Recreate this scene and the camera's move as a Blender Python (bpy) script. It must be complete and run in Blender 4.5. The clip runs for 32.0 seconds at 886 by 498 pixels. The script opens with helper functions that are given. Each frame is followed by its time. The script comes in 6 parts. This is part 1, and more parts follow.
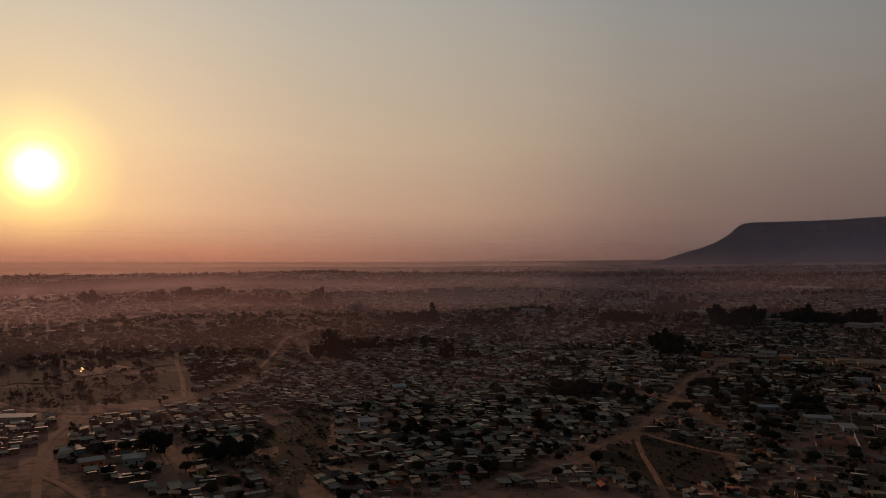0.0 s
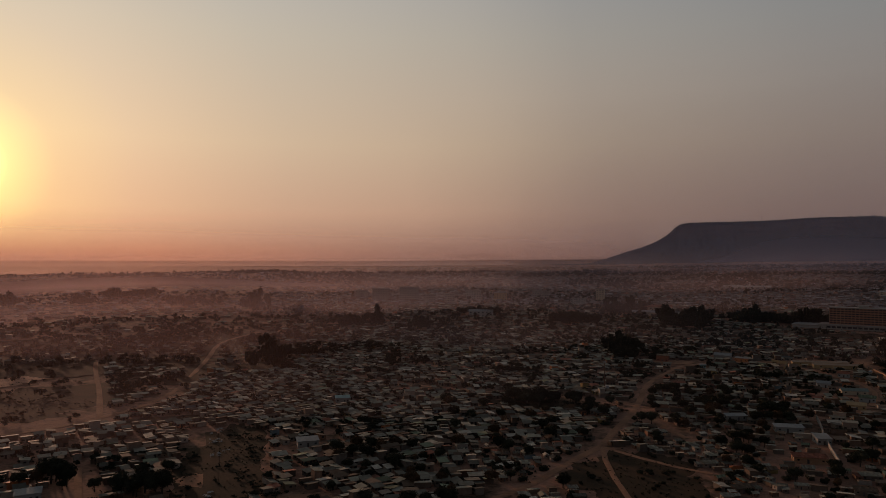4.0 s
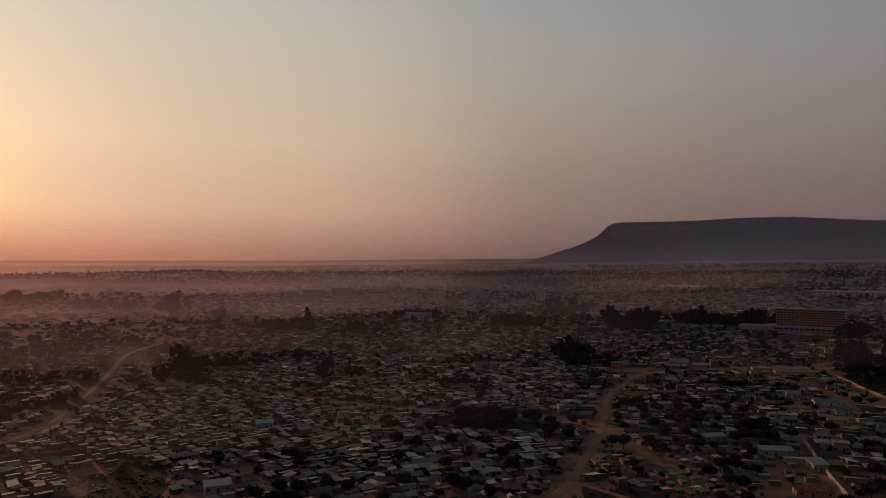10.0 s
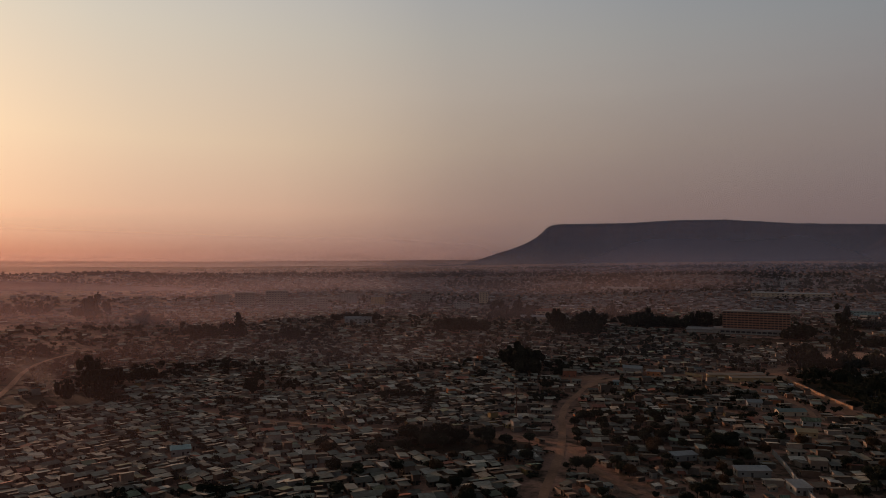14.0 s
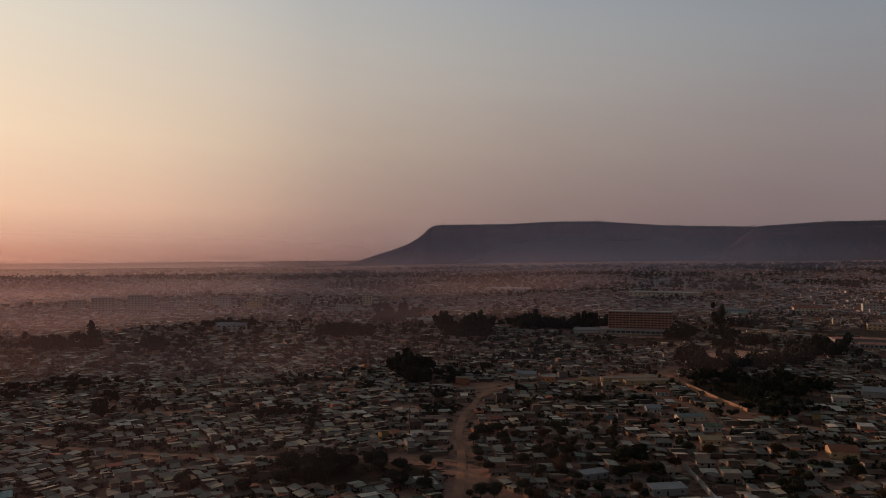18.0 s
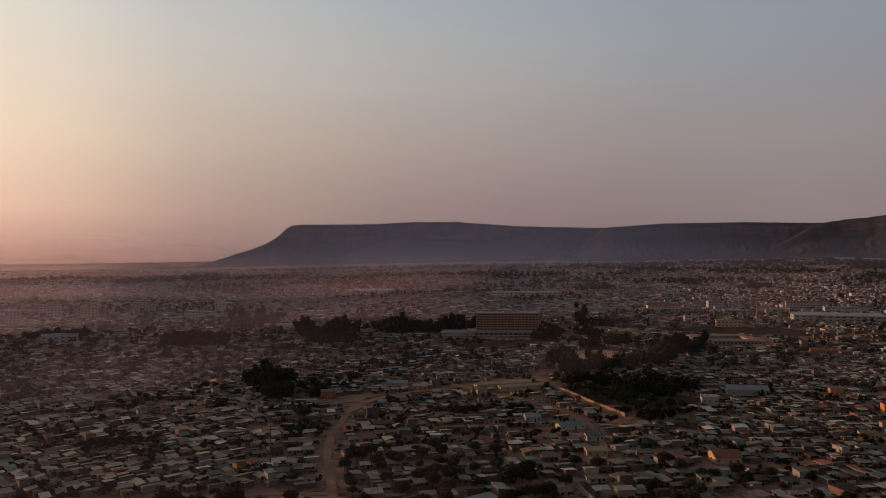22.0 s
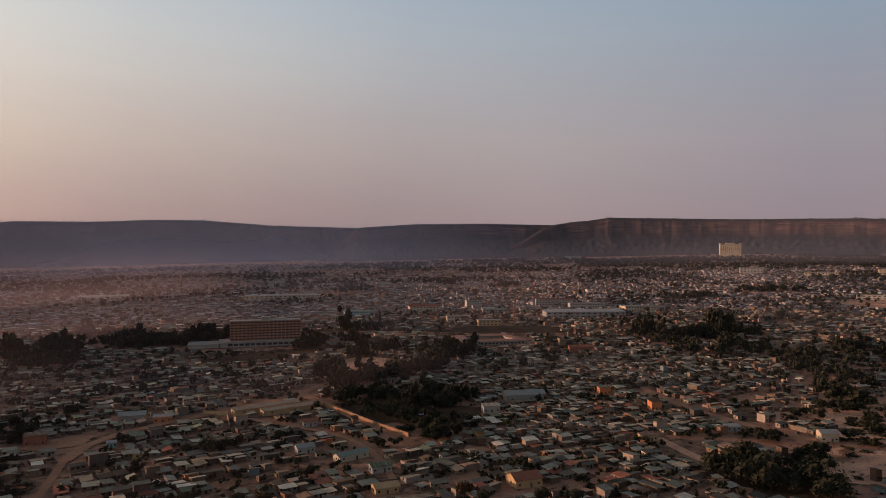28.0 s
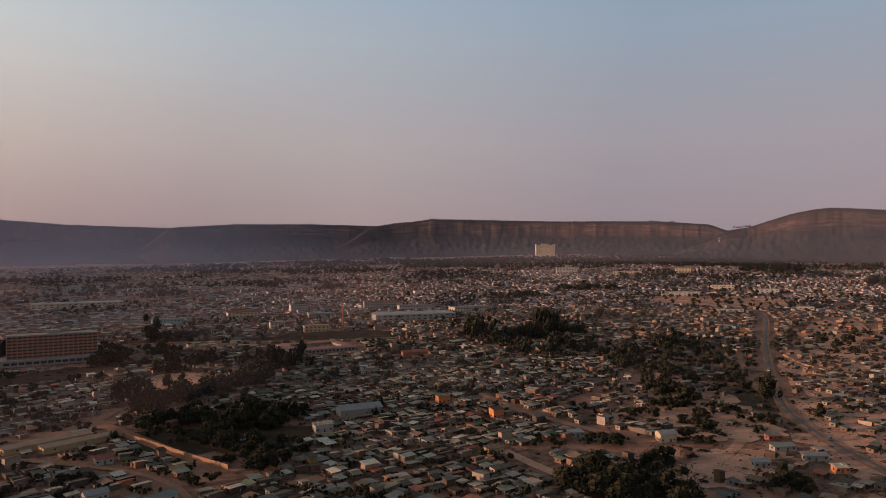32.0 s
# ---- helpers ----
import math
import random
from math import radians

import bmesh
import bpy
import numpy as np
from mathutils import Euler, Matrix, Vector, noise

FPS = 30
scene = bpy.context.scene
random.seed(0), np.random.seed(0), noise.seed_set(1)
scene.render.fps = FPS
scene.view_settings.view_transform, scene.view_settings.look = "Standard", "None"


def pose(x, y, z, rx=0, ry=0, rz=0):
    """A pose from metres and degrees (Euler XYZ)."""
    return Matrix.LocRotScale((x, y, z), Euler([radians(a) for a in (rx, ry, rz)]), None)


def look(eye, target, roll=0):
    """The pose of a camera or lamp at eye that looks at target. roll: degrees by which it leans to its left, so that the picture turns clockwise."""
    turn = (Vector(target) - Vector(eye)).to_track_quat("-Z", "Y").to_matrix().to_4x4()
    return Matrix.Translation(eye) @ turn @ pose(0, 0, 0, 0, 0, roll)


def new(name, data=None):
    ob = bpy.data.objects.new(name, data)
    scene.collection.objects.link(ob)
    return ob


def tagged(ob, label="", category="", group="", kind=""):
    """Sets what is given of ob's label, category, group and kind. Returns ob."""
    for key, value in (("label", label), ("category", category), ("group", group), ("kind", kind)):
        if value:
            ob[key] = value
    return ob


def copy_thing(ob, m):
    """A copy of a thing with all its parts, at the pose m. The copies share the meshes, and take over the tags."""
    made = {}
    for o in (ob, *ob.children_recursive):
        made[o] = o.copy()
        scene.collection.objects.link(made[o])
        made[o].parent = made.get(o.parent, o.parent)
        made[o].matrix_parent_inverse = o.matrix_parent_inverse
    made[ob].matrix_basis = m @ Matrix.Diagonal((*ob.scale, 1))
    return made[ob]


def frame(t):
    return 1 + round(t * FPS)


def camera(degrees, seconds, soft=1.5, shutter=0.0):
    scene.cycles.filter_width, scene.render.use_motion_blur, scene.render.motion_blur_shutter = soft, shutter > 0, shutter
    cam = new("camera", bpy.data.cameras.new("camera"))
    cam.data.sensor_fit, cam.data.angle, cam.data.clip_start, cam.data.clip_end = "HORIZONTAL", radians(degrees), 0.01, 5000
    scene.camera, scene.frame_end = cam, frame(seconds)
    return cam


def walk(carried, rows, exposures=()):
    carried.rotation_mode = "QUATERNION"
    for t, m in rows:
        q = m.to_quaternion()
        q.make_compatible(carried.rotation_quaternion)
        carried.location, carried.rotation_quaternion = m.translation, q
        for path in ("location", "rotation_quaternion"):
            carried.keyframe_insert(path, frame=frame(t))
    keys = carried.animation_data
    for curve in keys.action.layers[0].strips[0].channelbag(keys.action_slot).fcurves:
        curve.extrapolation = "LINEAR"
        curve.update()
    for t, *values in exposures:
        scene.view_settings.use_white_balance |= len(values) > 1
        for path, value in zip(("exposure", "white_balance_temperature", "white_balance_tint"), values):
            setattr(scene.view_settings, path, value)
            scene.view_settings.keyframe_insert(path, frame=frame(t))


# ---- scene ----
cam = camera(63.6, 32.0, 0.85)
PATH = [
    (0, (25.886, -113.185, 85.503), (25.634, -111.201, 85.523), 0.1),
    (1, (23.902, -104.835, 85.731), (23.676, -102.847, 85.75), 0.1),
    (2, (22.352, -96.442, 85.87), (22.152, -94.452, 85.887), 0.1),
    (2.5, (21.587, -92.31, 85.875), (21.402, -90.319, 85.893), 0.2),
    (3, (20.732, -88.219, 85.863), (20.575, -86.226, 85.881), 0.2),
    (3.5, (19.85, -84.051, 85.85), (19.726, -82.055, 85.868), 0.2),
    (5.5, (16.851, -66.674, 85.878), (16.821, -64.675, 85.895), 0.2),
    (6, (16.115, -62.268, 85.906), (16.1, -60.269, 85.923), 0.3),
    (7, (14.967, -52.976, 86.102), (14.98, -50.976, 86.12), 0.2),
    (8, (14.06, -43.503, 86.254), (14.097, -41.503, 86.271), 0.2),
    (9, (13.19, -34.109, 86.314), (13.254, -32.11, 86.33), 0.3),
    (10, (12.592, -24.872, 86.332), (12.686, -22.875, 86.348), 0.2),
    (11, (12.018, -15.64, 86.314), (12.143, -13.644, 86.331), 0.3),
    (12, (11.724, -6.226, 86.35), (11.887, -4.233, 86.368), 0.4),
    (13, (12.042, 3.381, 86.491), (12.248, 5.371, 86.509), 0.4),
    (13.5, (12.146, 8.147, 86.535), (12.376, 10.133, 86.554), 0.4),
    (14, (12.328, 12.883, 86.501), (12.591, 14.865, 86.521), 0.3),
    (14.5, (12.448, 17.625, 86.465), (12.751, 19.601, 86.486), 0.3),
    (16.5, (13.89, 37.204, 86.511), (14.356, 39.149, 86.533), 0.3),
    (17, (14.387, 41.969, 86.541), (14.892, 43.904, 86.564), 0.2),
    (18, (15.504, 51.208, 86.621), (16.091, 53.12, 86.644), 0.2),
    (19, (16.743, 60.223, 86.704), (17.418, 62.106, 86.729), 0.2),
    (20, (18.404, 69.095, 86.851), (19.168, 70.943, 86.876), 0.1),
    (21, (20.483, 77.814, 87.047), (21.337, 79.623, 87.072), 0.0),
    (22, (22.809, 86.452, 87.305), (23.757, 88.212, 87.33), -0.0),
    (23, (25.363, 94.723, 87.511), (26.404, 96.43, 87.536), 0.0),
    (23.5, (26.806, 98.778, 87.585), (27.894, 100.456, 87.61), 0.0),
    (24, (28.458, 102.908, 87.68), (29.593, 104.554, 87.705), -0.1),
    (25, (32.27, 111.434, 87.991), (33.498, 113.012, 88.016), -0.1),
    (25.5, (34.393, 115.751, 88.082), (35.665, 117.294, 88.106), -0.2),
    (27.5, (44.198, 132.757, 88.444), (45.643, 134.139, 88.467), -0.2),
    (28, (46.89, 136.736, 88.466), (48.377, 138.073, 88.489), -0.3),
    (29, (52.766, 144.158, 88.458), (54.331, 145.403, 88.482), -0.3),
    (30, (58.937, 150.904, 88.617), (60.577, 152.048, 88.64), -0.5),
    (31, (65.561, 157.005, 88.778), (67.268, 158.046, 88.8), -0.5),
    (32, (72.488, 162.871, 88.883), (74.257, 163.805, 88.905), -0.6),
]
walk(cam, [(t, look(eye, target, roll)) for t, eye, target, roll in PATH],
     exposures=[(0, -0.90, 6550, 10.5), (3, -0.84, 6530, 10.5), (6, -0.73, 6480, 10.5), (9, -0.67, 6450, 10.5), (13, -0.54, 6400, 10.5), (19, -0.18, 6320, 10), (23, 0.1, 6270, 10), (28, 0.44, 6230, 9), (32, 0.54, 6230, 9)])

# ---- sky, sun ----
SUN_AZ, SUN_EL = radians(-36.9), radians(6.0)
SUN_DIR = Vector((math.sin(SUN_AZ) * math.cos(SUN_EL), math.cos(SUN_AZ) * math.cos(SUN_EL), math.sin(SUN_EL)))
scene.view_settings.exposure = 0.0


def c(r, g, b):
    return (r, g, b, 1.0)


class Nodes:
    """Short hand for building a node tree."""

    def __init__(self, tree, keep=False):
        self.tree = tree
        if not keep:
            tree.nodes.clear()

    def add(self, kind, **props):
        n = self.tree.nodes.new(kind)
        for k, v in props.items():
            if k == "op":
                n.operation = v
            elif k == "data":
                n.data_type = v
            elif k == "blend":
                n.blend_type = v
        return n

    def link(self, a, b):
        self.tree.links.new(a, b)

    def math(self, op, a, b=None, clamp=False):
        n = self.add("ShaderNodeMath", op=op)
        n.use_clamp = clamp
        for i, v in enumerate((a, b)):
            if v is None:
                continue
            if isinstance(v, (int, float)):
                n.inputs[i].default_value = v
            else:
                self.link(v, n.inputs[i])
        return n.outputs[0]

    def ramp(self, fac, stops, smooth=False):
        n = self.add("ShaderNodeValToRGB")
        n.color_ramp.interpolation = "B_SPLINE" if smooth else "LINEAR"
        e = n.color_ramp.elements
        while len(e) < len(stops):
            e.new(0.5)
        for el, (p, c) in zip(e, stops):
            el.position, el.color = p, c
        self.link(fac, n.inputs[0])
        return n.outputs[0]

    def mix(self, fac, a, b, blend="MIX"):
        n = self.add("ShaderNodeMixRGB", blend=blend)
        for i, v in enumerate((fac, a, b)):
            if isinstance(v, (int, float)):
                n.inputs[i].default_value = v
            elif isinstance(v, tuple):
                n.inputs[i].default_value = v
            else:
                self.link(v, n.inputs[i])
        return n.outputs[0]

    def noise(self, vec, scale, detail=3.0, rough=0.55):
        n = self.add("ShaderNodeTexNoise")
        n.inputs["Scale"].default_value, n.inputs["Detail"].default_value, n.inputs["Roughness"].default_value = scale, detail, rough
        if vec is not None:
            self.link(vec, n.inputs["Vector"])
        return n.outputs["Fac"]


def make_world():
    w = bpy.data.worlds.new("dusk_sky")
    w.use_nodes = True
    scene.world = w
    n = Nodes(w.node_tree)
    way = n.add("ShaderNodeTexCoord").outputs["Generated"]
    sep = n.add("ShaderNodeSeparateXYZ")
    n.link(way, sep.inputs[0])
    up = sep.outputs["Z"]
    dot = n.add("ShaderNodeVectorMath", op="DOT_PRODUCT")
    n.link(way, dot.inputs[0])
    dot.inputs[1].default_value = SUN_DIR
    cosine = dot.outputs["Value"]
    angle = n.math("DIVIDE", n.math("ARCCOSINE", n.math("MINIMUM", cosine, 1.0)), math.pi)
    high = n.math("MAXIMUM", up, 0.0)
    warm = n.ramp(high, [(0.0, c(0.58, 0.30, 0.20)), (0.02, c(0.92, 0.525, 0.36)), (0.055, c(1.14, 0.675, 0.44)), (0.15, c(1.25, 0.91, 0.60)),
                         (0.29, c(1.10, 0.95, 0.74)), (0.36, c(1.0, 0.92, 0.80)), (0.52, c(0.33, 0.34, 0.36)), (1.0, c(0.042, 0.062, 0.10))])
    cool = n.ramp(high, [(0.0, c(0.165, 0.13, 0.15)), (0.02, c(0.20, 0.155, 0.17)), (0.055, c(0.215, 0.170, 0.185)), (0.15, c(0.236, 0.208, 0.222)),
                         (0.29, c(0.205, 0.236, 0.278)), (0.36, c(0.182, 0.232, 0.298)), (0.52, c(0.13, 0.145, 0.17)), (1.0, c(0.042, 0.062, 0.10))])
    side = n.ramp(angle, [(v, c(g, g, g)) for v, g in ((0.06, 0.0), (0.094, 0.12), (0.15, 0.27), (0.205, 0.425), (0.25, 0.60), (0.34, 0.76), (0.45, 0.89), (0.62, 1.0))])
    sky = n.mix(side, warm, cool)
    glow = n.ramp(angle, [(0.0, (1.4, 1.2, 0.25, 1)), (0.018, (0.75, 0.55, 0.05, 1)), (0.032, (0.30, 0.17, 0.0, 1)), (0.06, (0.10, 0.04, 0.0, 1)), (0.12, (0, 0, 0, 1))])
    disc = n.ramp(angle, [(0.0, (6, 6, 5, 1)), (0.0062, (2.5, 2.5, 1.6, 1)), (0.0088, (0.9, 0.8, 0.12, 1)), (0.0155, (0.1, 0.06, 0, 1)), (0.024, (0, 0, 0, 1))])
    sky = n.mix(1.0, sky, glow, "ADD")
    sky = n.mix(1.0, sky, disc, "ADD")
    air = n.add("ShaderNodeTexSky")
    air.sky_type, air.sun_disc, air.sun_elevation, air.sun_rotation = "NISHITA", False, SUN_EL, SUN_AZ
    air.air_density, air.dust_density, air.altitude = 1.0, 6.0, 1700
    sky = n.mix(0.004, sky, air.outputs[0], "ADD")
    bg = n.add("ShaderNodeBackground")
    bg.inputs["Strength"].default_value = 1.0
    n.link(sky, bg.inputs["Color"])
    out = n.add("ShaderNodeOutputWorld")
    n.link(bg.outputs[0], out.inputs["Surface"])


make_world()
sun_data = bpy.data.lights.new("sun", "SUN")
sun_data.energy, sun_data.angle, sun_data.color = 3.4, radians(2.5), (1.0, 0.56, 0.37)
sun = new("sun", sun_data)
sun.matrix_basis = look(SUN_DIR * 900, (0, 0, 0))

# ---- materials ----


def surf(name, a, b, scale=0.4, rough=0.9, fine=None, random_by="", spread=0.35, bump=0.0, metal=0.0, stops=None, spec=0.08, sheets=False):
    """A rough surface between two colours at two scales; random_by 'object' or 'island' varies it from piece to piece."""
    m = bpy.data.materials.new(name)
    m.use_nodes = True
    n = Nodes(m.node_tree)
    co = n.add("ShaderNodeTexCoord").outputs["Object"]
    geo = n.add("ShaderNodeNewGeometry")
    place = geo.outputs["Position"]
    big = n.noise(place, scale, 4.0)
    small = n.noise(place, fine or scale * 9, 3.0, 0.65)
    f = n.math("ADD", n.math("MULTIPLY", big, 0.6), n.math("MULTIPLY", small, 0.4))
    f = n.math("MULTIPLY_ADD", f, 3.2)
    n.tree.nodes[-1].inputs[2].default_value = -1.1
    n.tree.nodes[-1].use_clamp = True
    if random_by:
        rnd = n.add("ShaderNodeObjectInfo").outputs["Random"] if random_by == "object" else geo.outputs["Random Per Island"]
        if stops:
            base = n.ramp(rnd, stops)
            n.tree.nodes[-1].color_ramp.interpolation = "CONSTANT"
            col = n.mix(f, base, n.mix(1.0, base, b, "MULTIPLY"))
            value = n.math("FRACT", n.math("MULTIPLY", rnd, 37.7))
        else:
            col, value = n.mix(f, a, b), rnd
        gain = n.math("MULTIPLY_ADD", value, 2 * spread)
        n.tree.nodes[-1].inputs[2].default_value = 1 - spread
        grey = n.add("ShaderNodeCombineXYZ")
        for i in range(3):
            n.link(gain, grey.inputs[i])
        col = n.mix(1.0, col, grey.outputs[0], "MULTIPLY")
    else:
        col = n.mix(f, a, b)
    if sheets:
        xyz = n.add("ShaderNodeSeparateXYZ")
        n.link(co, xyz.inputs[0])
        lane = n.add("ShaderNodeTexWhiteNoise")
        lane.noise_dimensions = "2D"
        pair = n.add("ShaderNodeCombineXYZ")
        n.link(n.math("FLOOR", n.math("DIVIDE", xyz.outputs[0], 0.85)), pair.inputs[0])
        n.link(n.math("FLOOR", n.math("DIVIDE", xyz.outputs[1], 2.4)), pair.inputs[1])
        n.link(pair.outputs[0], lane.inputs["Vector"])
        tone = n.ramp(lane.outputs["Value"], [(0.0, c(0.66, 0.60, 0.54)), (0.6, c(1, 1, 1)), (1.0, c(1.35, 1.33, 1.3))])
        col = n.mix(1.0, col, tone, "MULTIPLY")
    bsdf = n.add("ShaderNodeBsdfPrincipled")
    n.link(col, bsdf.inputs["Base Color"])
    bsdf.inputs["Roughness"].default_value, bsdf.inputs["Metallic"].default_value = rough, metal
    bsdf.inputs["Specular IOR Level"].default_value = spec
    if bump:
        bp = n.add("ShaderNodeBump")
        bp.inputs["Strength"].default_value, bp.inputs["Distance"].default_value = 0.8, bump
        n.link(small, bp.inputs["Height"])
        n.link(bp.outputs[0], bsdf.inputs["Normal"])
    out = n.add("ShaderNodeOutputMaterial")
    n.link(bsdf.outputs[0], out.inputs["Surface"])
    return m


ROOF_STOPS = [(0.0, c(0.221, 0.209, 0.163)), (0.22, c(0.144, 0.133, 0.104)), (0.38, c(0.345, 0.323, 0.251)), (0.54, c(0.201, 0.144, 0.0986)), (0.65, c(0.129, 0.0847, 0.0581)),
              (0.73, c(0.278, 0.271, 0.205)), (0.87, c(0.278, 0.108, 0.0686)), (0.905, c(0.201, 0.236, 0.154)), (0.94, c(0.536, 0.492, 0.392))]
WALL_STOPS = [(0.0, c(0.185, 0.12, 0.088)), (0.22, c(0.14, 0.10, 0.076)), (0.40, c(0.225, 0.165, 0.125)), (0.56, c(0.27, 0.23, 0.195)), (0.68, c(0.15, 0.12, 0.098)),
              (0.82, c(0.34, 0.27, 0.215)), (0.92, c(0.21, 0.115, 0.075)), (0.965, c(0.36, 0.14, 0.065)), (0.98, c(0.33, 0.23, 0.10)), (0.99, c(0.18, 0.22, 0.23))]
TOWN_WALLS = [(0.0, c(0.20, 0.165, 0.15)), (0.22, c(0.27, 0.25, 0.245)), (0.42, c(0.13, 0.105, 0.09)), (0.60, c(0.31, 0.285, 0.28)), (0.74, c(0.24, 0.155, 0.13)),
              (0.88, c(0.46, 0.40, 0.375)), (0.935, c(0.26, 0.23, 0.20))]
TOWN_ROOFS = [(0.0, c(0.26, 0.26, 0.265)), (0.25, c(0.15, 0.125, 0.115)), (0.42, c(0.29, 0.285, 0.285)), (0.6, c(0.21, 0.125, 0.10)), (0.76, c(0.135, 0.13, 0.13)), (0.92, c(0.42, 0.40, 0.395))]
M_EARTH = surf("bare_earth", c(0.44, 0.22, 0.14), c(0.16, 0.093, 0.063), 0.035, 1.0, 0.6)


def scrubby(m, scale, lo, hi):
    """Dark dry weeds growing over bare soil in ragged patches."""
    n = Nodes(m.node_tree, True)
    bsdf = [x for x in n.tree.nodes if x.type == "BSDF_PRINCIPLED"][0]
    soil = bsdf.inputs["Base Color"].links[0].from_socket
    place = n.add("ShaderNodeNewGeometry").outputs["Position"]
    spread = n.math("ADD", n.math("MULTIPLY", n.noise(place, scale, 5.0, 0.68), 0.65), n.math("MULTIPLY", n.noise(place, scale * 11, 3.0, 0.6), 0.35))
    weeds = n.ramp(n.noise(place, 0.5, 2.0, 0.6), [(0.35, c(0.030, 0.026, 0.015)), (0.65, c(0.075, 0.052, 0.030))])
    cover = n.ramp(spread, [(lo, c(0, 0, 0)), (hi, c(0.92, 0.92, 0.92))])
    n.link(n.mix(cover, soil, weeds), bsdf.inputs["Base Color"])
    return m


scrubby(M_EARTH, 0.016, 0.49, 0.59)
M_TRACK = surf("dirt_track", c(0.42, 0.215, 0.125), c(0.22, 0.115, 0.068), 0.05, 1.0, 0.6)
M_SAND = surf("river_sand", c(0.72, 0.39, 0.245), c(0.30, 0.165, 0.105), 0.05, 1.0, 0.7)
scrubby(M_SAND, 0.045, 0.54, 0.62)
M_SCRUB = surf("dry_scrub", c(0.032, 0.026, 0.015), c(0.085, 0.047, 0.027), 0.06, 1.0, 0.8)
M_TAR = surf("worn_asphalt", c(0.20, 0.155, 0.125), c(0.15, 0.12, 0.10), 0.08, 0.85, 0.9)


def mountain_material():
    """Dark scrub on the slopes; a banded and fluted reddish rock face under the rim, a dark green cap above it."""
    m = surf("mountain_rock", c(0.020, 0.021, 0.020), c(0.054, 0.042, 0.039), 0.007, 1.0, 0.05)
    n = Nodes(m.node_tree, True)
    bsdf = [x for x in n.tree.nodes if x.type == "BSDF_PRINCIPLED"][0]
    scrub = bsdf.inputs["Base Color"].links[0].from_socket
    geo = n.add("ShaderNodeNewGeometry")
    place = geo.outputs["Position"]
    uv = n.add("ShaderNodeSeparateXYZ")
    n.link(n.add("ShaderNodeUVMap").outputs["UV"], uv.inputs[0])
    along, height = uv.outputs[0], uv.outputs[1]
    wave = n.math("MULTIPLY", n.math("SUBTRACT", n.noise(place, 0.004, 4.0, 0.6), 0.5), 0.22)
    band = n.ramp(n.math("ADD", height, wave), [(0.50, c(0, 0, 0)), (0.60, c(0.5, 0.5, 0.5)), (0.70, c(1, 1, 1)), (0.90, c(1, 1, 1)), (0.955, c(0, 0, 0))])
    patchy = n.ramp(n.noise(place, 0.014, 5.0, 0.68), [(0.38, c(0, 0, 0)), (0.60, c(1, 1, 1))])
    mask = n.math("MULTIPLY", band, n.math("MULTIPLY_ADD", patchy, 0.75))
    n.tree.nodes[-2].inputs[2].default_value = 0.25
    layers, flutes = n.add("ShaderNodeCombineXYZ"), n.add("ShaderNodeCombineXYZ")
    n.link(n.math("MULTIPLY", along, 0.35), layers.inputs[0])
    n.link(n.math("MULTIPLY", height, 26.0), layers.inputs[1])
    n.link(n.math("MULTIPLY", along, 2.6), flutes.inputs[0])
    n.link(n.math("MULTIPLY", height, 7.0), flutes.inputs[1])
    strata = n.ramp(n.noise(layers.outputs[0], 1.0, 4.0, 0.7), [(0.34, c(0.040, 0.027, 0.026)), (0.5, c(0.088, 0.055, 0.048)), (0.66, c(0.165, 0.10, 0.085))])
    flute = n.ramp(n.noise(flutes.outputs[0], 1.0, 4.0, 0.65), [(0.36, c(0.75, 0.73, 0.73)), (0.60, c(1.05, 1.04, 1.03))])
    rock = n.mix(1.0, strata, flute, "MULTIPLY")
    n.link(n.mix(mask, scrub, rock), bsdf.inputs["Base Color"])
    return m


M_ROCK = mountain_material()
M_ROOF = surf("corrugated_iron", c(0.3, 0.3, 0.3), c(0.62, 0.52, 0.46), 0.5, 0.75, 3.0, "object", 0.5, stops=ROOF_STOPS, spec=0.08, metal=0.0, sheets=True)
M_WALL = surf("plastered_block", c(0.4, 0.3, 0.2), c(0.72, 0.66, 0.6), 0.6, 0.95, 4.0, "object", 0.35, stops=WALL_STOPS)
M_ROOF_I = surf("corrugated_iron_rows", c(0.3, 0.3, 0.3), c(0.62, 0.52, 0.46), 0.5, 0.75, 3.0, "island", 0.5, stops=ROOF_STOPS, spec=0.08, metal=0.0)
M_WALL_I = surf("plastered_block_rows", c(0.4, 0.3, 0.2), c(0.72, 0.66, 0.6), 0.6, 0.95, 4.0, "island", 0.35, stops=WALL_STOPS)
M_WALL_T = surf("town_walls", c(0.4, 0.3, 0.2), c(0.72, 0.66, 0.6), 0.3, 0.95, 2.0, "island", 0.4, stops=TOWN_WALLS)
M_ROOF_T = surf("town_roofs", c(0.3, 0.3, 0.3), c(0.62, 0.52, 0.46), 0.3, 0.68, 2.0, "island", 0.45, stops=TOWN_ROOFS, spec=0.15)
M_DARK = surf("dark_opening", c(0.02, 0.018, 0.016), c(0.035, 0.03, 0.026), 1.0, 0.5)
M_DOOR = surf("painted_door", c(0.12, 0.07, 0.045), c(0.06, 0.08, 0.09), 1.0, 0.7, None, "object")
M_LEAF = surf("dusty_leaves", c(0.026, 0.029, 0.018), c(0.041, 0.037, 0.023), 0.3, 0.9, 1.5, "object", 0.35)
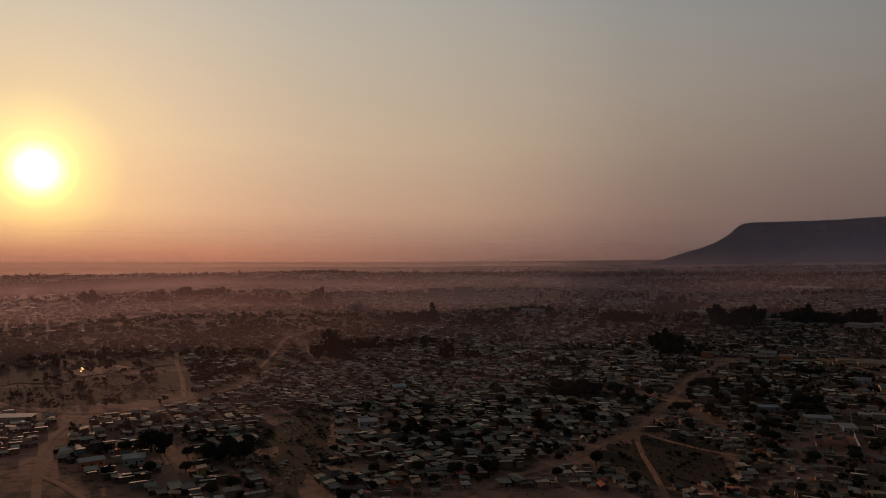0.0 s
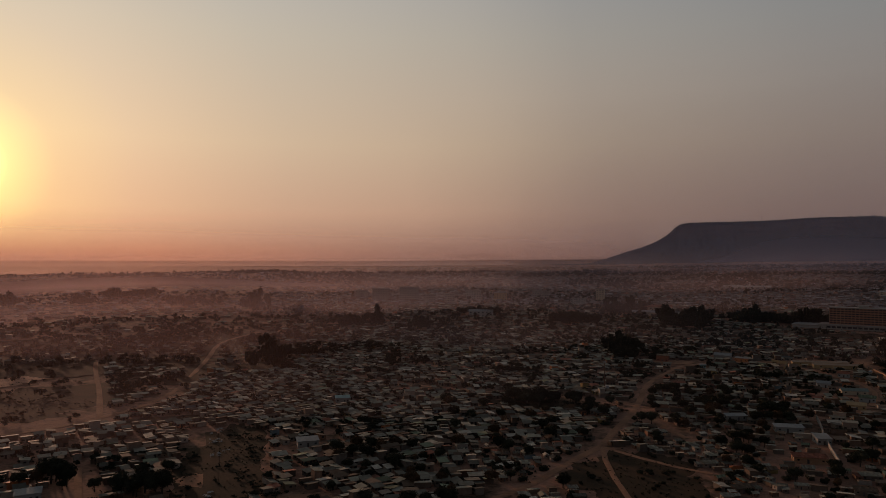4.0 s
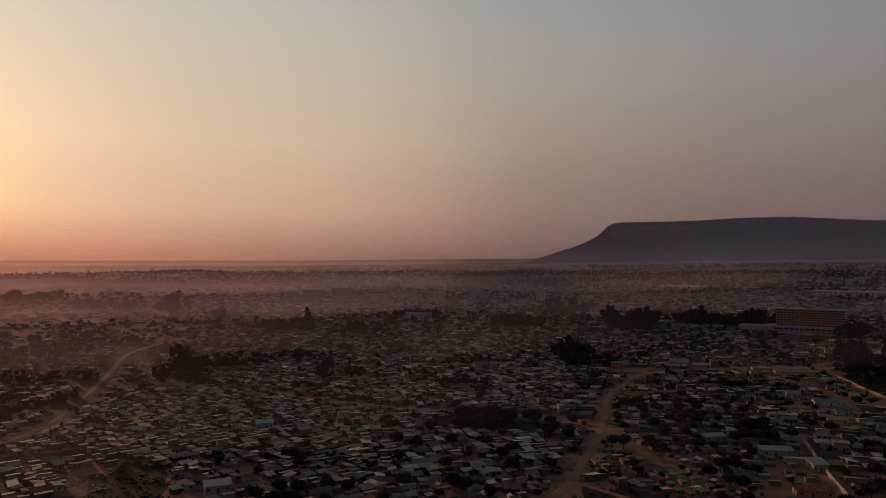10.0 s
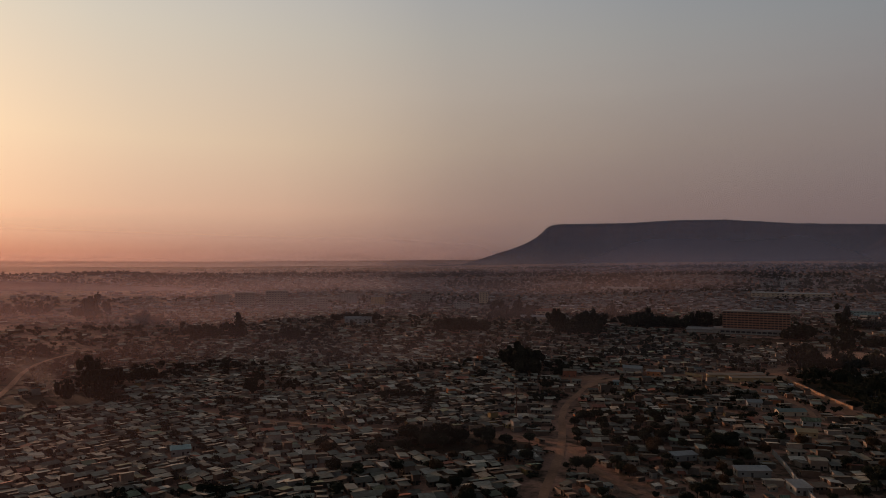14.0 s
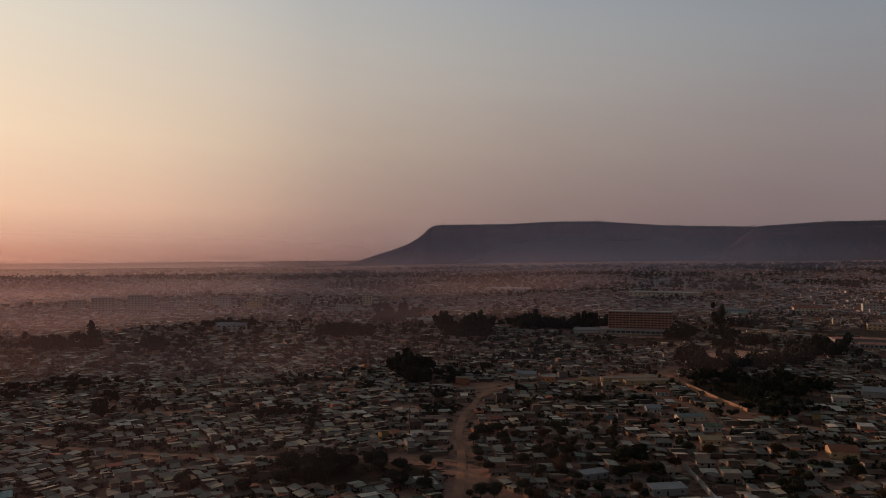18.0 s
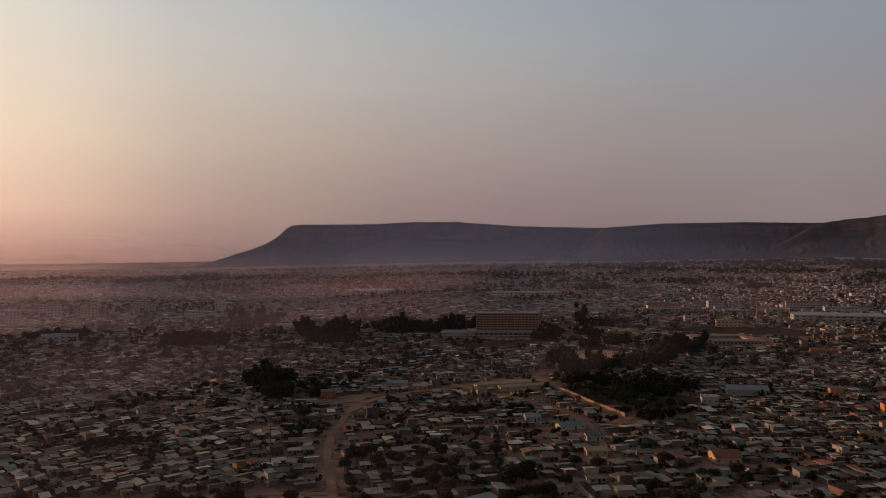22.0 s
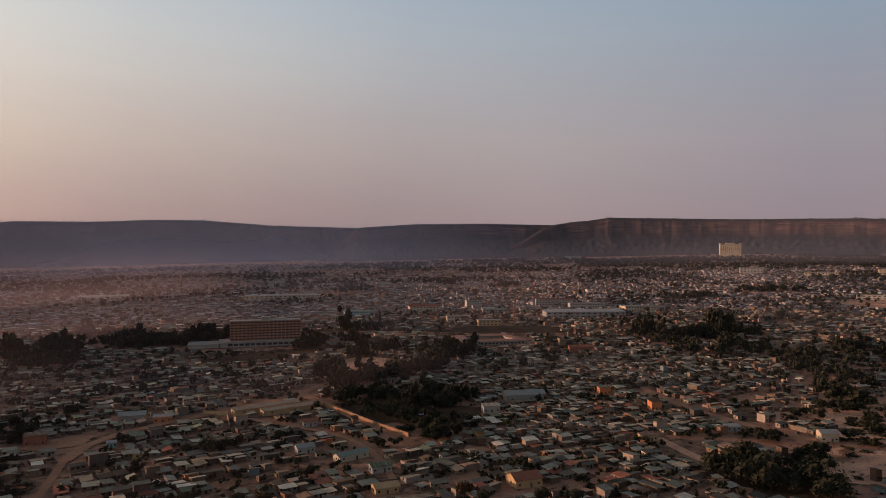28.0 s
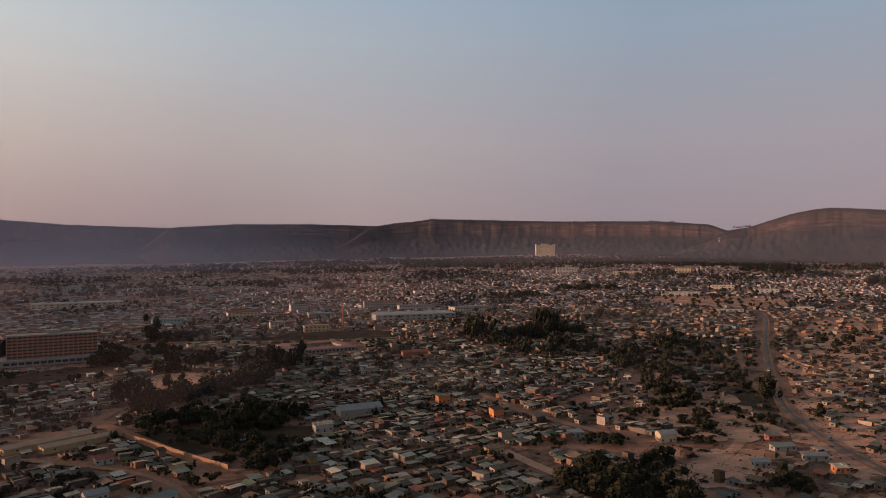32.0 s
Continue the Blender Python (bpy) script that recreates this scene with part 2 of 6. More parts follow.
M_LEAF_I = surf("dusty_leaves_far", c(0.027, 0.030, 0.019), c(0.043, 0.039, 0.025), 0.3, 0.9, 1.5, "island", 0.3)
M_LEAF_DRY = surf("dry_leaves", c(0.10, 0.055, 0.03), c(0.06, 0.04, 0.022), 0.3, 0.9, 1.5, "object", 0.3)
M_BARK = surf("bark", c(0.10, 0.075, 0.055), c(0.05, 0.038, 0.03), 0.8, 1.0)
M_SALMON = surf("salmon_roof_tile", c(0.42, 0.225, 0.165), c(0.31, 0.155, 0.11), 0.2, 0.85, 1.5)
M_FIN = surf("tan_concrete_fin", c(0.38, 0.22, 0.14), c(0.30, 0.17, 0.105), 0.3, 0.9, 2.0)
M_BRICK = surf("red_brick", c(0.36, 0.175, 0.11), c(0.27, 0.13, 0.085), 0.1, 0.9, 1.0)
M_CONC = surf("pale_concrete", c(0.31, 0.285, 0.25), c(0.22, 0.20, 0.175), 0.1, 0.9, 0.8)
M_WHITE = surf("whitewash", c(0.39, 0.37, 0.335), c(0.28, 0.26, 0.23), 0.1, 0.85, 0.8)
M_CREAM = surf("cream_paint", c(0.50, 0.40, 0.285), c(0.40, 0.315, 0.22), 0.05, 0.85, 0.5)
M_HOTEL = surf("yellow_cream_render", c(0.66, 0.49, 0.27), c(0.55, 0.40, 0.22), 0.05, 0.85, 0.5)
M_ORANGE = surf("orange_plaster", c(0.52, 0.21, 0.09), c(0.40, 0.16, 0.075), 0.3, 0.9, 2.0)
M_TAN = surf("dusty_tan_sheet", c(0.33, 0.25, 0.175), c(0.23, 0.165, 0.115), 0.2, 0.85, 1.5)
M_CLAY = surf("clay_plaster", c(0.38, 0.215, 0.125), c(0.25, 0.14, 0.08), 0.2, 0.95, 1.5)
M_OCHRE = surf("ochre_plaster", c(0.46, 0.32, 0.17), c(0.35, 0.23, 0.12), 0.3, 0.9, 2.0)
M_TILE = surf("red_roof_tile", c(0.30, 0.12, 0.075), c(0.20, 0.08, 0.05), 0.3, 0.85, 2.0)
M_GREEN = surf("green_roof_paint", c(0.23, 0.25, 0.20), c(0.16, 0.175, 0.14), 0.3, 0.6, 2.0)
M_TEAL = surf("teal_paint", c(0.22, 0.36, 0.34), c(0.16, 0.26, 0.25), 0.3, 0.7, 2.0)
M_IRON = surf("pale_iron_roof", c(0.29, 0.285, 0.26), c(0.20, 0.19, 0.17), 0.15, 0.6, 1.2, spec=0.2)
M_RUST = surf("rust_steel", c(0.16, 0.08, 0.05), c(0.10, 0.06, 0.045), 0.6, 0.7)
M_GLASS = surf("window_glass", c(0.03, 0.035, 0.04), c(0.05, 0.05, 0.055), 0.6, 0.12, spec=0.6)

# ---- building helpers ----


def part(name, bm, material, parent=None, label=""):
    """Links a bmesh as one mesh object under a thing or a part."""
    me = bpy.data.meshes.new(name)
    bm.to_mesh(me)
    bm.free()
    me.materials.append(material)
    ob = new(name, me)
    ob.parent = parent
    if label:
        tagged(ob, label)
    return ob


def soup(name, verts, faces, materials, index=None):
    """A mesh object out of computed arrays."""
    me = bpy.data.meshes.new(name)
    me.from_pydata(verts, [], faces)
    for m in materials:
        me.materials.append(m)
    if index is not None:
        me.polygons.foreach_set("material_index", index)
    me.update()
    return new(name, me)


def box(bm, x0, x1, y0, y1, z0, z1, tilt=0.0, matrix=None):
    """A box; tilt raises the top of its y1 side."""
    vs = [bm.verts.new(p) for p in ((x0, y0, z0), (x1, y0, z0), (x1, y1, z0), (x0, y1, z0),
                                    (x0, y0, z1), (x1, y0, z1), (x1, y1, z1 + tilt), (x0, y1, z1 + tilt))]
    for f in ((3, 2, 1, 0), (4, 5, 6, 7), (0, 1, 5, 4), (1, 2, 6, 5), (2, 3, 7, 6), (3, 0, 4, 7)):
        bm.faces.new([vs[i] for i in f])
    if matrix:
        bmesh.ops.transform(bm, matrix=matrix, verts=vs)
    return vs


def slab(bm, x0, x1, y0, y1, za, zb, thick):
    """A sloping sheet from height za at y0 to zb at y1."""
    vs = [bm.verts.new(p) for p in ((x0, y0, za), (x1, y0, za), (x1, y1, zb), (x0, y1, zb),
                                    (x0, y0, za + thick), (x1, y0, za + thick), (x1, y1, zb + thick), (x0, y1, zb + thick))]
    for f in ((3, 2, 1, 0), (4, 5, 6, 7), (0, 1, 5, 4), (1, 2, 6, 5), (2, 3, 7, 6), (3, 0, 4, 7)):
        bm.faces.new([vs[i] for i in f])


def tube(bm, p, q, r0, r1, sides=6):
    p, q = Vector(p), Vector(q)
    turn = (q - p).to_track_quat("Z", "Y").to_matrix()
    rings = [[bm.verts.new(o + turn @ Vector((r * math.cos(2 * math.pi * i / sides), r * math.sin(2 * math.pi * i / sides), 0))) for i in range(sides)]
             for o, r in ((p, r0), (q, r1))]
    for i in range(sides):
        j = (i + 1) % sides
        bm.faces.new((rings[0][i], rings[0][j], rings[1][j], rings[1][i]))
    bm.faces.new(rings[1])
    bm.faces.new(rings[0][::-1])


def empty(name, x, y, turn=0.0, z=None):
    ob = new(name)
    ob.matrix_basis = pose(x, y, float(terr(x, y)) if z is None else z, 0, 0, turn)
    return ob


# ---- the land ----
AZ_K = [(-180, 0.0125), (-10, 0.0125), (10, 0.017), (30, 0.026), (50, 0.034), (70, 0.042), (90, 0.036), (120, 0.02), (180, 0.0125)]
def terr(x, y):
    """Height of the land: flat under the near town, rising gently towards the mountains."""
    dx, dy = np.asarray(x, float) - 40, np.asarray(y, float) - 60
    d = np.maximum(np.hypot(dx, dy) - 380, 0)
    k = np.interp(np.degrees(np.arctan2(dx, dy)), [a for a, _ in AZ_K], [b for _, b in AZ_K])
    return k * d * d / (d + 150) + crest(dx, dy)


CREST = [(-60, -6.0), (-36, -5.0), (-30, 5.0), (-24, 16.0), (-18, 18.0), (-12, 9.0), (-8, 2.0), (-4, 0.0), (60, 0.0)]
def crest(dx, dy):
    """A low rise at the town's edge towards the sun, falling to a hazy plain behind."""
    r, a = np.hypot(dx, dy), np.degrees(np.arctan2(dx, dy))
    return np.interp(a, [p[0] for p in CREST], [p[1] for p in CREST]) * np.exp(-((r - 1960) / np.where(r > 1960, 230.0, 520.0)) ** 2)


def make_ground():
    az = np.radians(np.arange(0, 360, 1.5))
    rad = np.concatenate(([0.0], np.arange(40, 1000, 30), np.arange(1000, 2500, 50), np.arange(2500, 4951, 175)))
    verts = [(40.0, 60.0, 0.0)]
    for r in rad[1:]:
        x, y = 40 + r * np.sin(az), 60 + r * np.cos(az)
        verts += list(zip(x, y, terr(x, y)))
    k = len(az)
    faces = [(0, 1 + (i + 1) % k, 1 + i) for i in range(k)]
    for j in range(len(rad) - 2):
        a, b = 1 + j * k, 1 + (j + 1) * k
        faces += [(a + i, a + (i + 1) % k, b + (i + 1) % k, b + i) for i in range(k)]
    tagged(soup("ground", verts, faces, [M_EARTH]), "dark reddish bare earth and dry scrub under the town", "ground", kind="structure")


make_ground()


def dense(points, step=18.0):
    out = [np.array(points[0], float)]
    for p, q in zip(points, points[1:]):
        p, q = np.array(p, float), np.array(q, float)
        k = max(1, int(np.hypot(*(q - p)) / step))
        out += [p + (q - p) * i / k for i in range(1, k + 1)]
    pts = np.array(out)
    for _ in range(2):
        pts[1:-1] = 0.25 * pts[:-2] + 0.5 * pts[1:-1] + 0.25 * pts[2:]
    return pts


LINES, DISCS = [], []


def ribbon(name, points, width, material, label, category, lift=0.06, ragged=0.15, margin=2.2):
    """A road, track or bed laid along a line over the land."""
    pts = dense(points)
    way = np.gradient(pts, axis=0)
    way /= np.maximum(np.hypot(way[:, 0], way[:, 1]), 1e-6)[:, None]
    side = np.stack([-way[:, 1], way[:, 0]], 1)
    rng = np.random.default_rng(len(points) * 7 + int(abs(points[0][0])))
    wl, wr = (width / 2 * (1 + rng.uniform(-ragged, ragged, (2, len(pts)))))
    rows = [pts + side * wl[:, None], pts + side * wl[:, None] * 0.33, pts - side * wr[:, None] * 0.33, pts - side * wr[:, None]]
    verts, faces = [], []
    for r, dz in zip(rows, (0.0, lift, lift, 0.0)):
        far = np.hypot(r[:, 0] - 40, r[:, 1] - 60)
        z = terr(r[:, 0], r[:, 1]) + dz + 0.12 + np.where(far > 420, 0.35, 0.0)
        verts += list(zip(r[:, 0], r[:, 1], z))
    k = len(pts)
    for j in range(3):
        faces += [(j * k + i, (j + 1) * k + i, (j + 1) * k + i + 1, j * k + i + 1) for i in range(k - 1)]
    LINES.append((pts, width / 2 + margin))
    return tagged(soup(name, verts, faces, [material]), label, category, kind="structure")


def patch(name, x, y, rx, ry, turn, material, label, category, clear=True, lift=0.04):
    """A field or yard with a ragged outline."""
    rng = np.random.default_rng(int(abs(x * 3 + y)))
    k = 84
    a = np.linspace(0, 2 * np.pi, k, endpoint=False)
    wob = 1 + sum(q * np.sin(f * a + rng.uniform(0, 6)) for f, q in ((3, 0.10), (5, 0.08), (9, 0.06), (14, 0.05), (23, 0.045), (31, 0.03)))
    ct, st = math.cos(radians(turn)), math.sin(radians(turn))
    verts, faces = [], []
    for s in (0.0, 0.5, 1.0):
        u, v = rx * wob * s * np.cos(a), ry * wob * s * np.sin(a)
        px, py = x + u * ct - v * st, y + u * st + v * ct
        far = math.hypot(x - 40, y - 60)
        z = terr(px, py) + lift * (1.5 - s) + (0.35 if far > 420 else 0)
        verts += list(zip(px, py, z))
    for j in range(2):
        faces += [(j * k + i, j * k + (i + 1) % k, (j + 1) * k + (i + 1) % k, (j + 1) * k + i) for i in range(k)]
    if clear:
        DISCS.append((x, y, rx * 0.95, ry * 0.95, radians(turn)))
    return tagged(soup(name, verts, faces, [material]), label, category, kind="structure")


for yx, yy, ya, yb, yt in ((200, 388, 9, 6, -14), (117, 452, 8, 5, 10), (264, 320, 10, 4, -24), (19, 534, 13, 5, 8), (-6, 474, 10, 5, 30), (230, 324, 14, 3.5, -20), (-115, 498, 13, 5, 20),
                           (-51, 489, 7, 9, 10), (-43, 169, 13, 6, 20), (-88, 188, 6, 9, 14), (146, 372, 8, 4, -10), (300, 346, 9, 4, -30)):
    patch("yard", yx, yy, ya, yb, yt, M_TRACK, "trodden reddish dirt yard between houses", "yard", lift=0.06)
for fx_, fy_, fa, fb, ft in ((-232, 338, 52, 40, 20), (-188, 430, 44, 40, 10), (-345, 352, 60, 44, 30), (-265, 470, 70, 40, 20), (-400, 470, 80, 50, 20), (-150, 315, 26, 16, 30), (-255, 282, 50, 22, 10)):
    patch("field", fx_, fy_, fa, fb, ft, M_SCRUB, "dark dry grass and weeds on open ground", "field", clear=False, lift=0.05)
T_DIRT = "pale reddish dirt road between the houses"
ribbon("road", [(-330, 300), (-274, 258), (-254, 251), (-217, 242), (-196, 246), (-190, 264), (-180, 276), (-173, 294), (-166, 319), (-167, 353), (-182, 418), (-204, 512),
                (-224, 578), (-225, 626), (-210, 690)], 3.6, M_TRACK, T_DIRT, "road", margin=6)
ribbon("road", [(-179, 288), (-218, 361), (-251, 416), (-280, 470)], 3.2, M_TRACK, T_DIRT, "road", margin=3.5)
ribbon("road", [(-140, 108), (-153, 127), (-168, 146), (-186, 171), (-198, 192), (-214, 240)], 3.4, M_TRACK, T_DIRT, "road", margin=3.5)
ribbon("path", [(-165, 143), (-153, 139), (-132, 124), (-118, 108)], 2.7, M_TRACK, "narrow dirt path branching off a road", "path")
ribbon("path", [(-108, 142), (-114, 156), (-121, 168), (-133, 185), (-140, 200)], 2.7, M_TRACK, "narrow dirt path between houses", "path")
ribbon("road", [(76, 247), (63, 227), (53, 216), (43, 190), (35, 179), (10, 160)], 3.4, M_TRACK, T_DIRT, "road")
ribbon("path", [(76, 247), (70, 200), (74, 179), (75, 151), (70, 120)], 2.4, M_TRACK, "curving dirt path over a dry field", "path")
ribbon("path", [(76, 244), (89, 227), (102, 210), (112, 207)], 2.7, M_TRACK, "dirt path over a dry field", "path")
ribbon("road", [(76, 247), (93, 292), (105, 314), (112, 332), (120, 365), (133, 408), (154, 445), (168, 468)], 3.6, M_TRACK, T_DIRT, "road")
ribbon("road", [(112, 328), (110, 299), (111, 280), (118, 262)], 3.6, M_TRACK, T_DIRT, "road")
ribbon("road", [(-70, 425), (-52, 410), (-32, 392), (-5, 385), (29, 370), (60, 358), (90, 360), (112, 340)], 3.4, M_TRACK, T_DIRT, "road")
ribbon("road", [(168, 468), (182, 496), (204, 499), (254, 503), (324, 497), (345, 520)], 6.1, M_TRACK, "wide dirt street past a walled school", "road")
ribbon("road", [(326, 515), (318, 480), (312, 455), (301, 416), (295, 384), (288, 372)], 6.8, M_TRACK, "broad dirt road beside a long boundary wall", "road")
ribbon("road", [(480, 352), (455, 326), (436, 291), (424, 267), (415, 234), (418, 215)], 6.1, M_TRACK, T_DIRT, "road")
ribbon("river_bed", [(375, 292), (361, 272), (345, 255), (338, 240), (348, 226), (365, 214), (403, 200), (450, 196)], 5.5, M_SAND, "dry sandy river bed winding past trees", "river bed", margin=6)
ribbon("road", [(1160, 372), (1090, 300), (1036, 246), (990, 224), (940, 217), (759, 207), (618, 195), (555, 189), (499, 179), (464, 166), (440, 155), (413, 141), (380, 120), (330, 80)], 3.7, M_TAR,
       "worn two-lane asphalt road with dirt shoulders", "road", lift=0.14, ragged=0.03, margin=7)
ribbon("shoulder", [(990, 224), (940, 217), (759, 207), (618, 195), (555, 189), (499, 179), (464, 166), (440, 155), (413, 141), (380, 120), (330, 80)], 7.4, M_TRACK,
       "pale dusty dirt shoulder along the asphalt road", "road shoulder", lift=0.01, ragged=0.25, margin=0)
ribbon("path", [(690, 222), (640, 214), (585, 205), (556, 198)], 4.1, M_TRACK, "dirt service track beside the asphalt road", "path")
ribbon("river_bed", [(-109, 261), (-100, 240), (-92, 221), (-86, 197), (-76, 170), (-68, 156), (-61, 138), (-50, 110)], 5, M_SCRUB, "weedy stream bed with scraps of litter", "river bed", margin=6)
ribbon("road", [(246, 343), (262, 365), (280, 402), (272, 440), (262, 488)], 3.4, M_TRACK, T_DIRT, "road")
ribbon("road", [(640, 560), (610, 600), (590, 650), (560, 700), (520, 740)], 5.4, M_TRACK, T_DIRT, "road")
ribbon("road", [(780, 480), (690, 520), (640, 545)], 4.8, M_TRACK, T_DIRT, "road")
patch("field", -300, 378, 34, 20, 50, M_SAND, "pale trodden open ground with small fires", "field")
patch("field", -255, 300, 62, 34, 15, M_SCRUB, "dark dry grass field beside the road", "field")
patch("field", -285, 432, 62, 36, 30, M_SCRUB, "dark burnt grass beyond the trodden ground", "field", clear=False)
patch("field", -300, 545, 150, 100, 30, M_SCRUB, "dry dark grass plain with scattered huts", "field", clear=False, lift=0.03)
patch("field", -140, 286, 26, 9, 20, M_SCRUB, "dark weedy strip under the road bend", "field", clear=False, lift=0.03)
patch("field", 82, 200, 26, 38, -10, M_SCRUB, "dry brown field crossed by paths", "field")
patch("field", -84, 212, 17, 68, 14, M_SCRUB, "overgrown stream bank with dry grass", "field")
patch("field", 62, 335, 40, 14, -8, M_SCRUB, "dark overgrown hollow between house rows", "field")
patch("field", -150, 460, 30, 22, 20, M_SCRUB, "scrubby clearing under tall trees", "field")
patch("yard", 178, 500, 16, 9, 0, M_TRACK, "swept dirt yard at a street junction", "yard")
patch("yard", 292, 503, 42, 10, -2, M_TRACK, "wide dirt school yard", "yard", clear=False)
patch("field", 335, 428, 34, 48, 20, M_SCRUB, "dark thicket floor behind a boundary wall", "field")
patch("field", 420, 560, 34, 26, 25, M_SAND, "pale sandy open ground among tall trees", "field")
patch("field", 395, 200, 36, 24, -30, M_SAND, "bare sandy slope with scattered houses", "field", clear=False)
patch("field", 345, 225, 22, 26, 0, M_SCRUB, "shaded scrub beside a river bed", "field")
patch("field", 470, 222, 40, 40, 40, M_SAND, "eroded reddish gully slope below the road", "field", clear=False)
patch("field", 540, 238, 62, 22, 20, M_SAND, "bare reddish slope with ruined walls and bushes", "field", clear=False, lift=0.06)
patch("field", 600, 160, 130, 24, 8, M_SAND, "bare reddish ground beside the asphalt road", "field", clear=False)
patch("field", 450, 132, 100, 40, 22, M_SAND, "eroded sandy slope beside the asphalt road", "field", clear=False)
patch("field", 760, 130, 180, 50, 6, M_SAND, "bare reddish ground with scattered houses", "field", clear=False)
patch("field", 1120, 285, 78, 112, -8, M_SAND, "open dusty plain by the asphalt road", "field")
patch("field", 650, 600, 70, 36, -45, M_SCRUB, "fallow brown field behind the school", "field")
patch("field", 395, 655, 60, 22, -5, M_SCRUB, "dark strip of waste ground before the block", "field")
patch("field", 520, 690, 30, 16, 60, M_TAR, "oval parking lot beside the office block", "parking lot")

# ---- mountains ----


def ridge(name, skyline, dist, foot, label, seed, cliff=0.5, eye=(17, 30), folds=1.0):
    """A flat-topped mountain seen from the town: gullied talus below, a fluted rock band under the rim, a plateau behind."""
    a0, a1 = skyline[0][0], skyline[-1][0]
    az = np.arange(a0, a1 + 0.01, 0.09)
    el = np.interp(az, [p[0] for p in skyline], [p[1] for p in skyline])
    us = np.concatenate([np.linspace(0, 0.84, 22), np.linspace(0.855, 0.945, 11), [0.96, 0.98, 1.0, 1.15, 1.4, 1.7]])
    key = [0, 0.18, 0.42, 0.64, 0.84, 0.875, 0.915, 0.94, 0.96, 1.0, 1.15, 1.4, 1.7]
    soft = np.interp(us, key, [-0.05, 0.09, 0.265, 0.465, 0.69, 0.735, 0.86, 0.925, 0.955, 1.0, 0.985, 0.90, 0.0])
    sheer = np.interp(us, key, [-0.05, 0.06, 0.165, 0.275, 0.44, 0.52, 0.76, 0.90, 0.95, 1.0, 0.985, 0.90, 0.0])
    hs = soft + (sheer - soft) * min(max(cliff, 0.0), 1.0)
    verts, faces, uv = [], [], []
    for i, a in enumerate(az):
        e = el[i]
        gully = noise.noise(Vector((a * 0.5, seed, 0))) * 0.13
        flute = 0.014 * noise.noise(Vector((a * 1.6, seed, 1))) + 0.003 * noise.noise(Vector((a * 5.0, seed, 2)))
        dc = np.interp(a, [d[0] for d in dist], [d[1] for d in dist])
        df = np.interp(a, [d[0] for d in foot], [d[1] for d in foot])
        top = 87 + dc * math.tan(radians(e)) + 2.2 * noise.noise(Vector((a * 6, seed, 9)))
        s, co = math.sin(radians(a)), math.cos(radians(a))
        low = float(terr(eye[0] + df * s, eye[1] + df * co))
        for u, h in zip(us, hs):
            mid = max(0.0, 1 - abs(u - 0.55) / 0.45)
            wall = max(0.0, 1 - abs(u - 0.9) / 0.08)
            spur = 0.07 * (0.5 - abs(noise.noise(Vector((a * 1.1, seed + u * 6, 3))))) + 0.03 * (0.5 - abs(noise.noise(Vector((a * 2.6, seed + u * 13, 6)))))
            rough = 0.06 * noise.noise(Vector((a * 0.9, u * 2.2, seed))) + 0.025 * noise.noise(Vector((a * 2.2, u * 8, seed)))
            d = df + (dc - df) * (u - (gully + spur + rough) * mid * folds + flute * wall)
            if u > 1:
                d = min(dc + (u - 1) * 600, 4900)
            base = low if u <= 1 else low - 20
            z = base + max(top - base, 4) * h + 7 * noise.noise(Vector((a * 3, u * 9, seed + 5))) * mid
            verts.append((eye[0] + d * s, eye[1] + d * co, z))
            uv.append((a, min(max(h, 0.0), 1.0) if u <= 1 else 1.0))
    k = len(us)
    for i in range(len(az) - 1):
        for j in range(k - 1):
            faces.append((i * k + j, (i + 1) * k + j, (i + 1) * k + j + 1, i * k + j + 1))
    ob = soup(name, verts, faces, [M_ROCK])
    ob.data.polygons.foreach_set("use_smooth", [True] * len(ob.data.polygons))
    flat = np.array(uv)[np.array(faces).ravel()]
    ob.data.uv_layers.new(name="UVMap").data.foreach_set("uv", flat.ravel())
    return tagged(ob, label, "mountain", kind="structure")


ridge("mountain", [(6.2, -1.3), (7.6, -0.98), (8.8, -0.72), (10.0, -0.40), (12.0, 0.27), (13.2, 0.64), (14.2, 1.06), (15.0, 1.52), (15.5, 1.95), (15.8, 2.28), (16.25, 2.5), (16.9, 2.58), (22, 2.65),
                   (25.8, 2.84), (29.2, 2.84), (34.2, 2.49), (39.9, 2.34), (42, 2.30), (46, 2.1), (52, 1.5)],
      [(8, 3300), (16, 4080), (40, 4150), (52, 4150)], [(8, 3150), (16, 3250), (30, 3150), (45, 3150), (52, 3150)],
      "long dark flat-topped mountain with a steep nose", 1.3, 0.3, (17, 30), 0.8)
ridge("mountain", [(36.6, 0.0), (38.0, 0.5), (39.0, 1.1), (39.8, 1.8), (40.4, 2.28), (41.2, 2.40), (42, 2.43), (45, 2.61), (50.5, 2.62), (56, 2.45), (60, 2.4), (64, 2.2)],
      [(38, 3500), (44, 3700), (64, 3750)], [(38, 3000), (44, 2950), (64, 2850)],
      "dark headland with a pale banded cliff under its rim", 4.1, 0.6, (17, 30), 0.7)
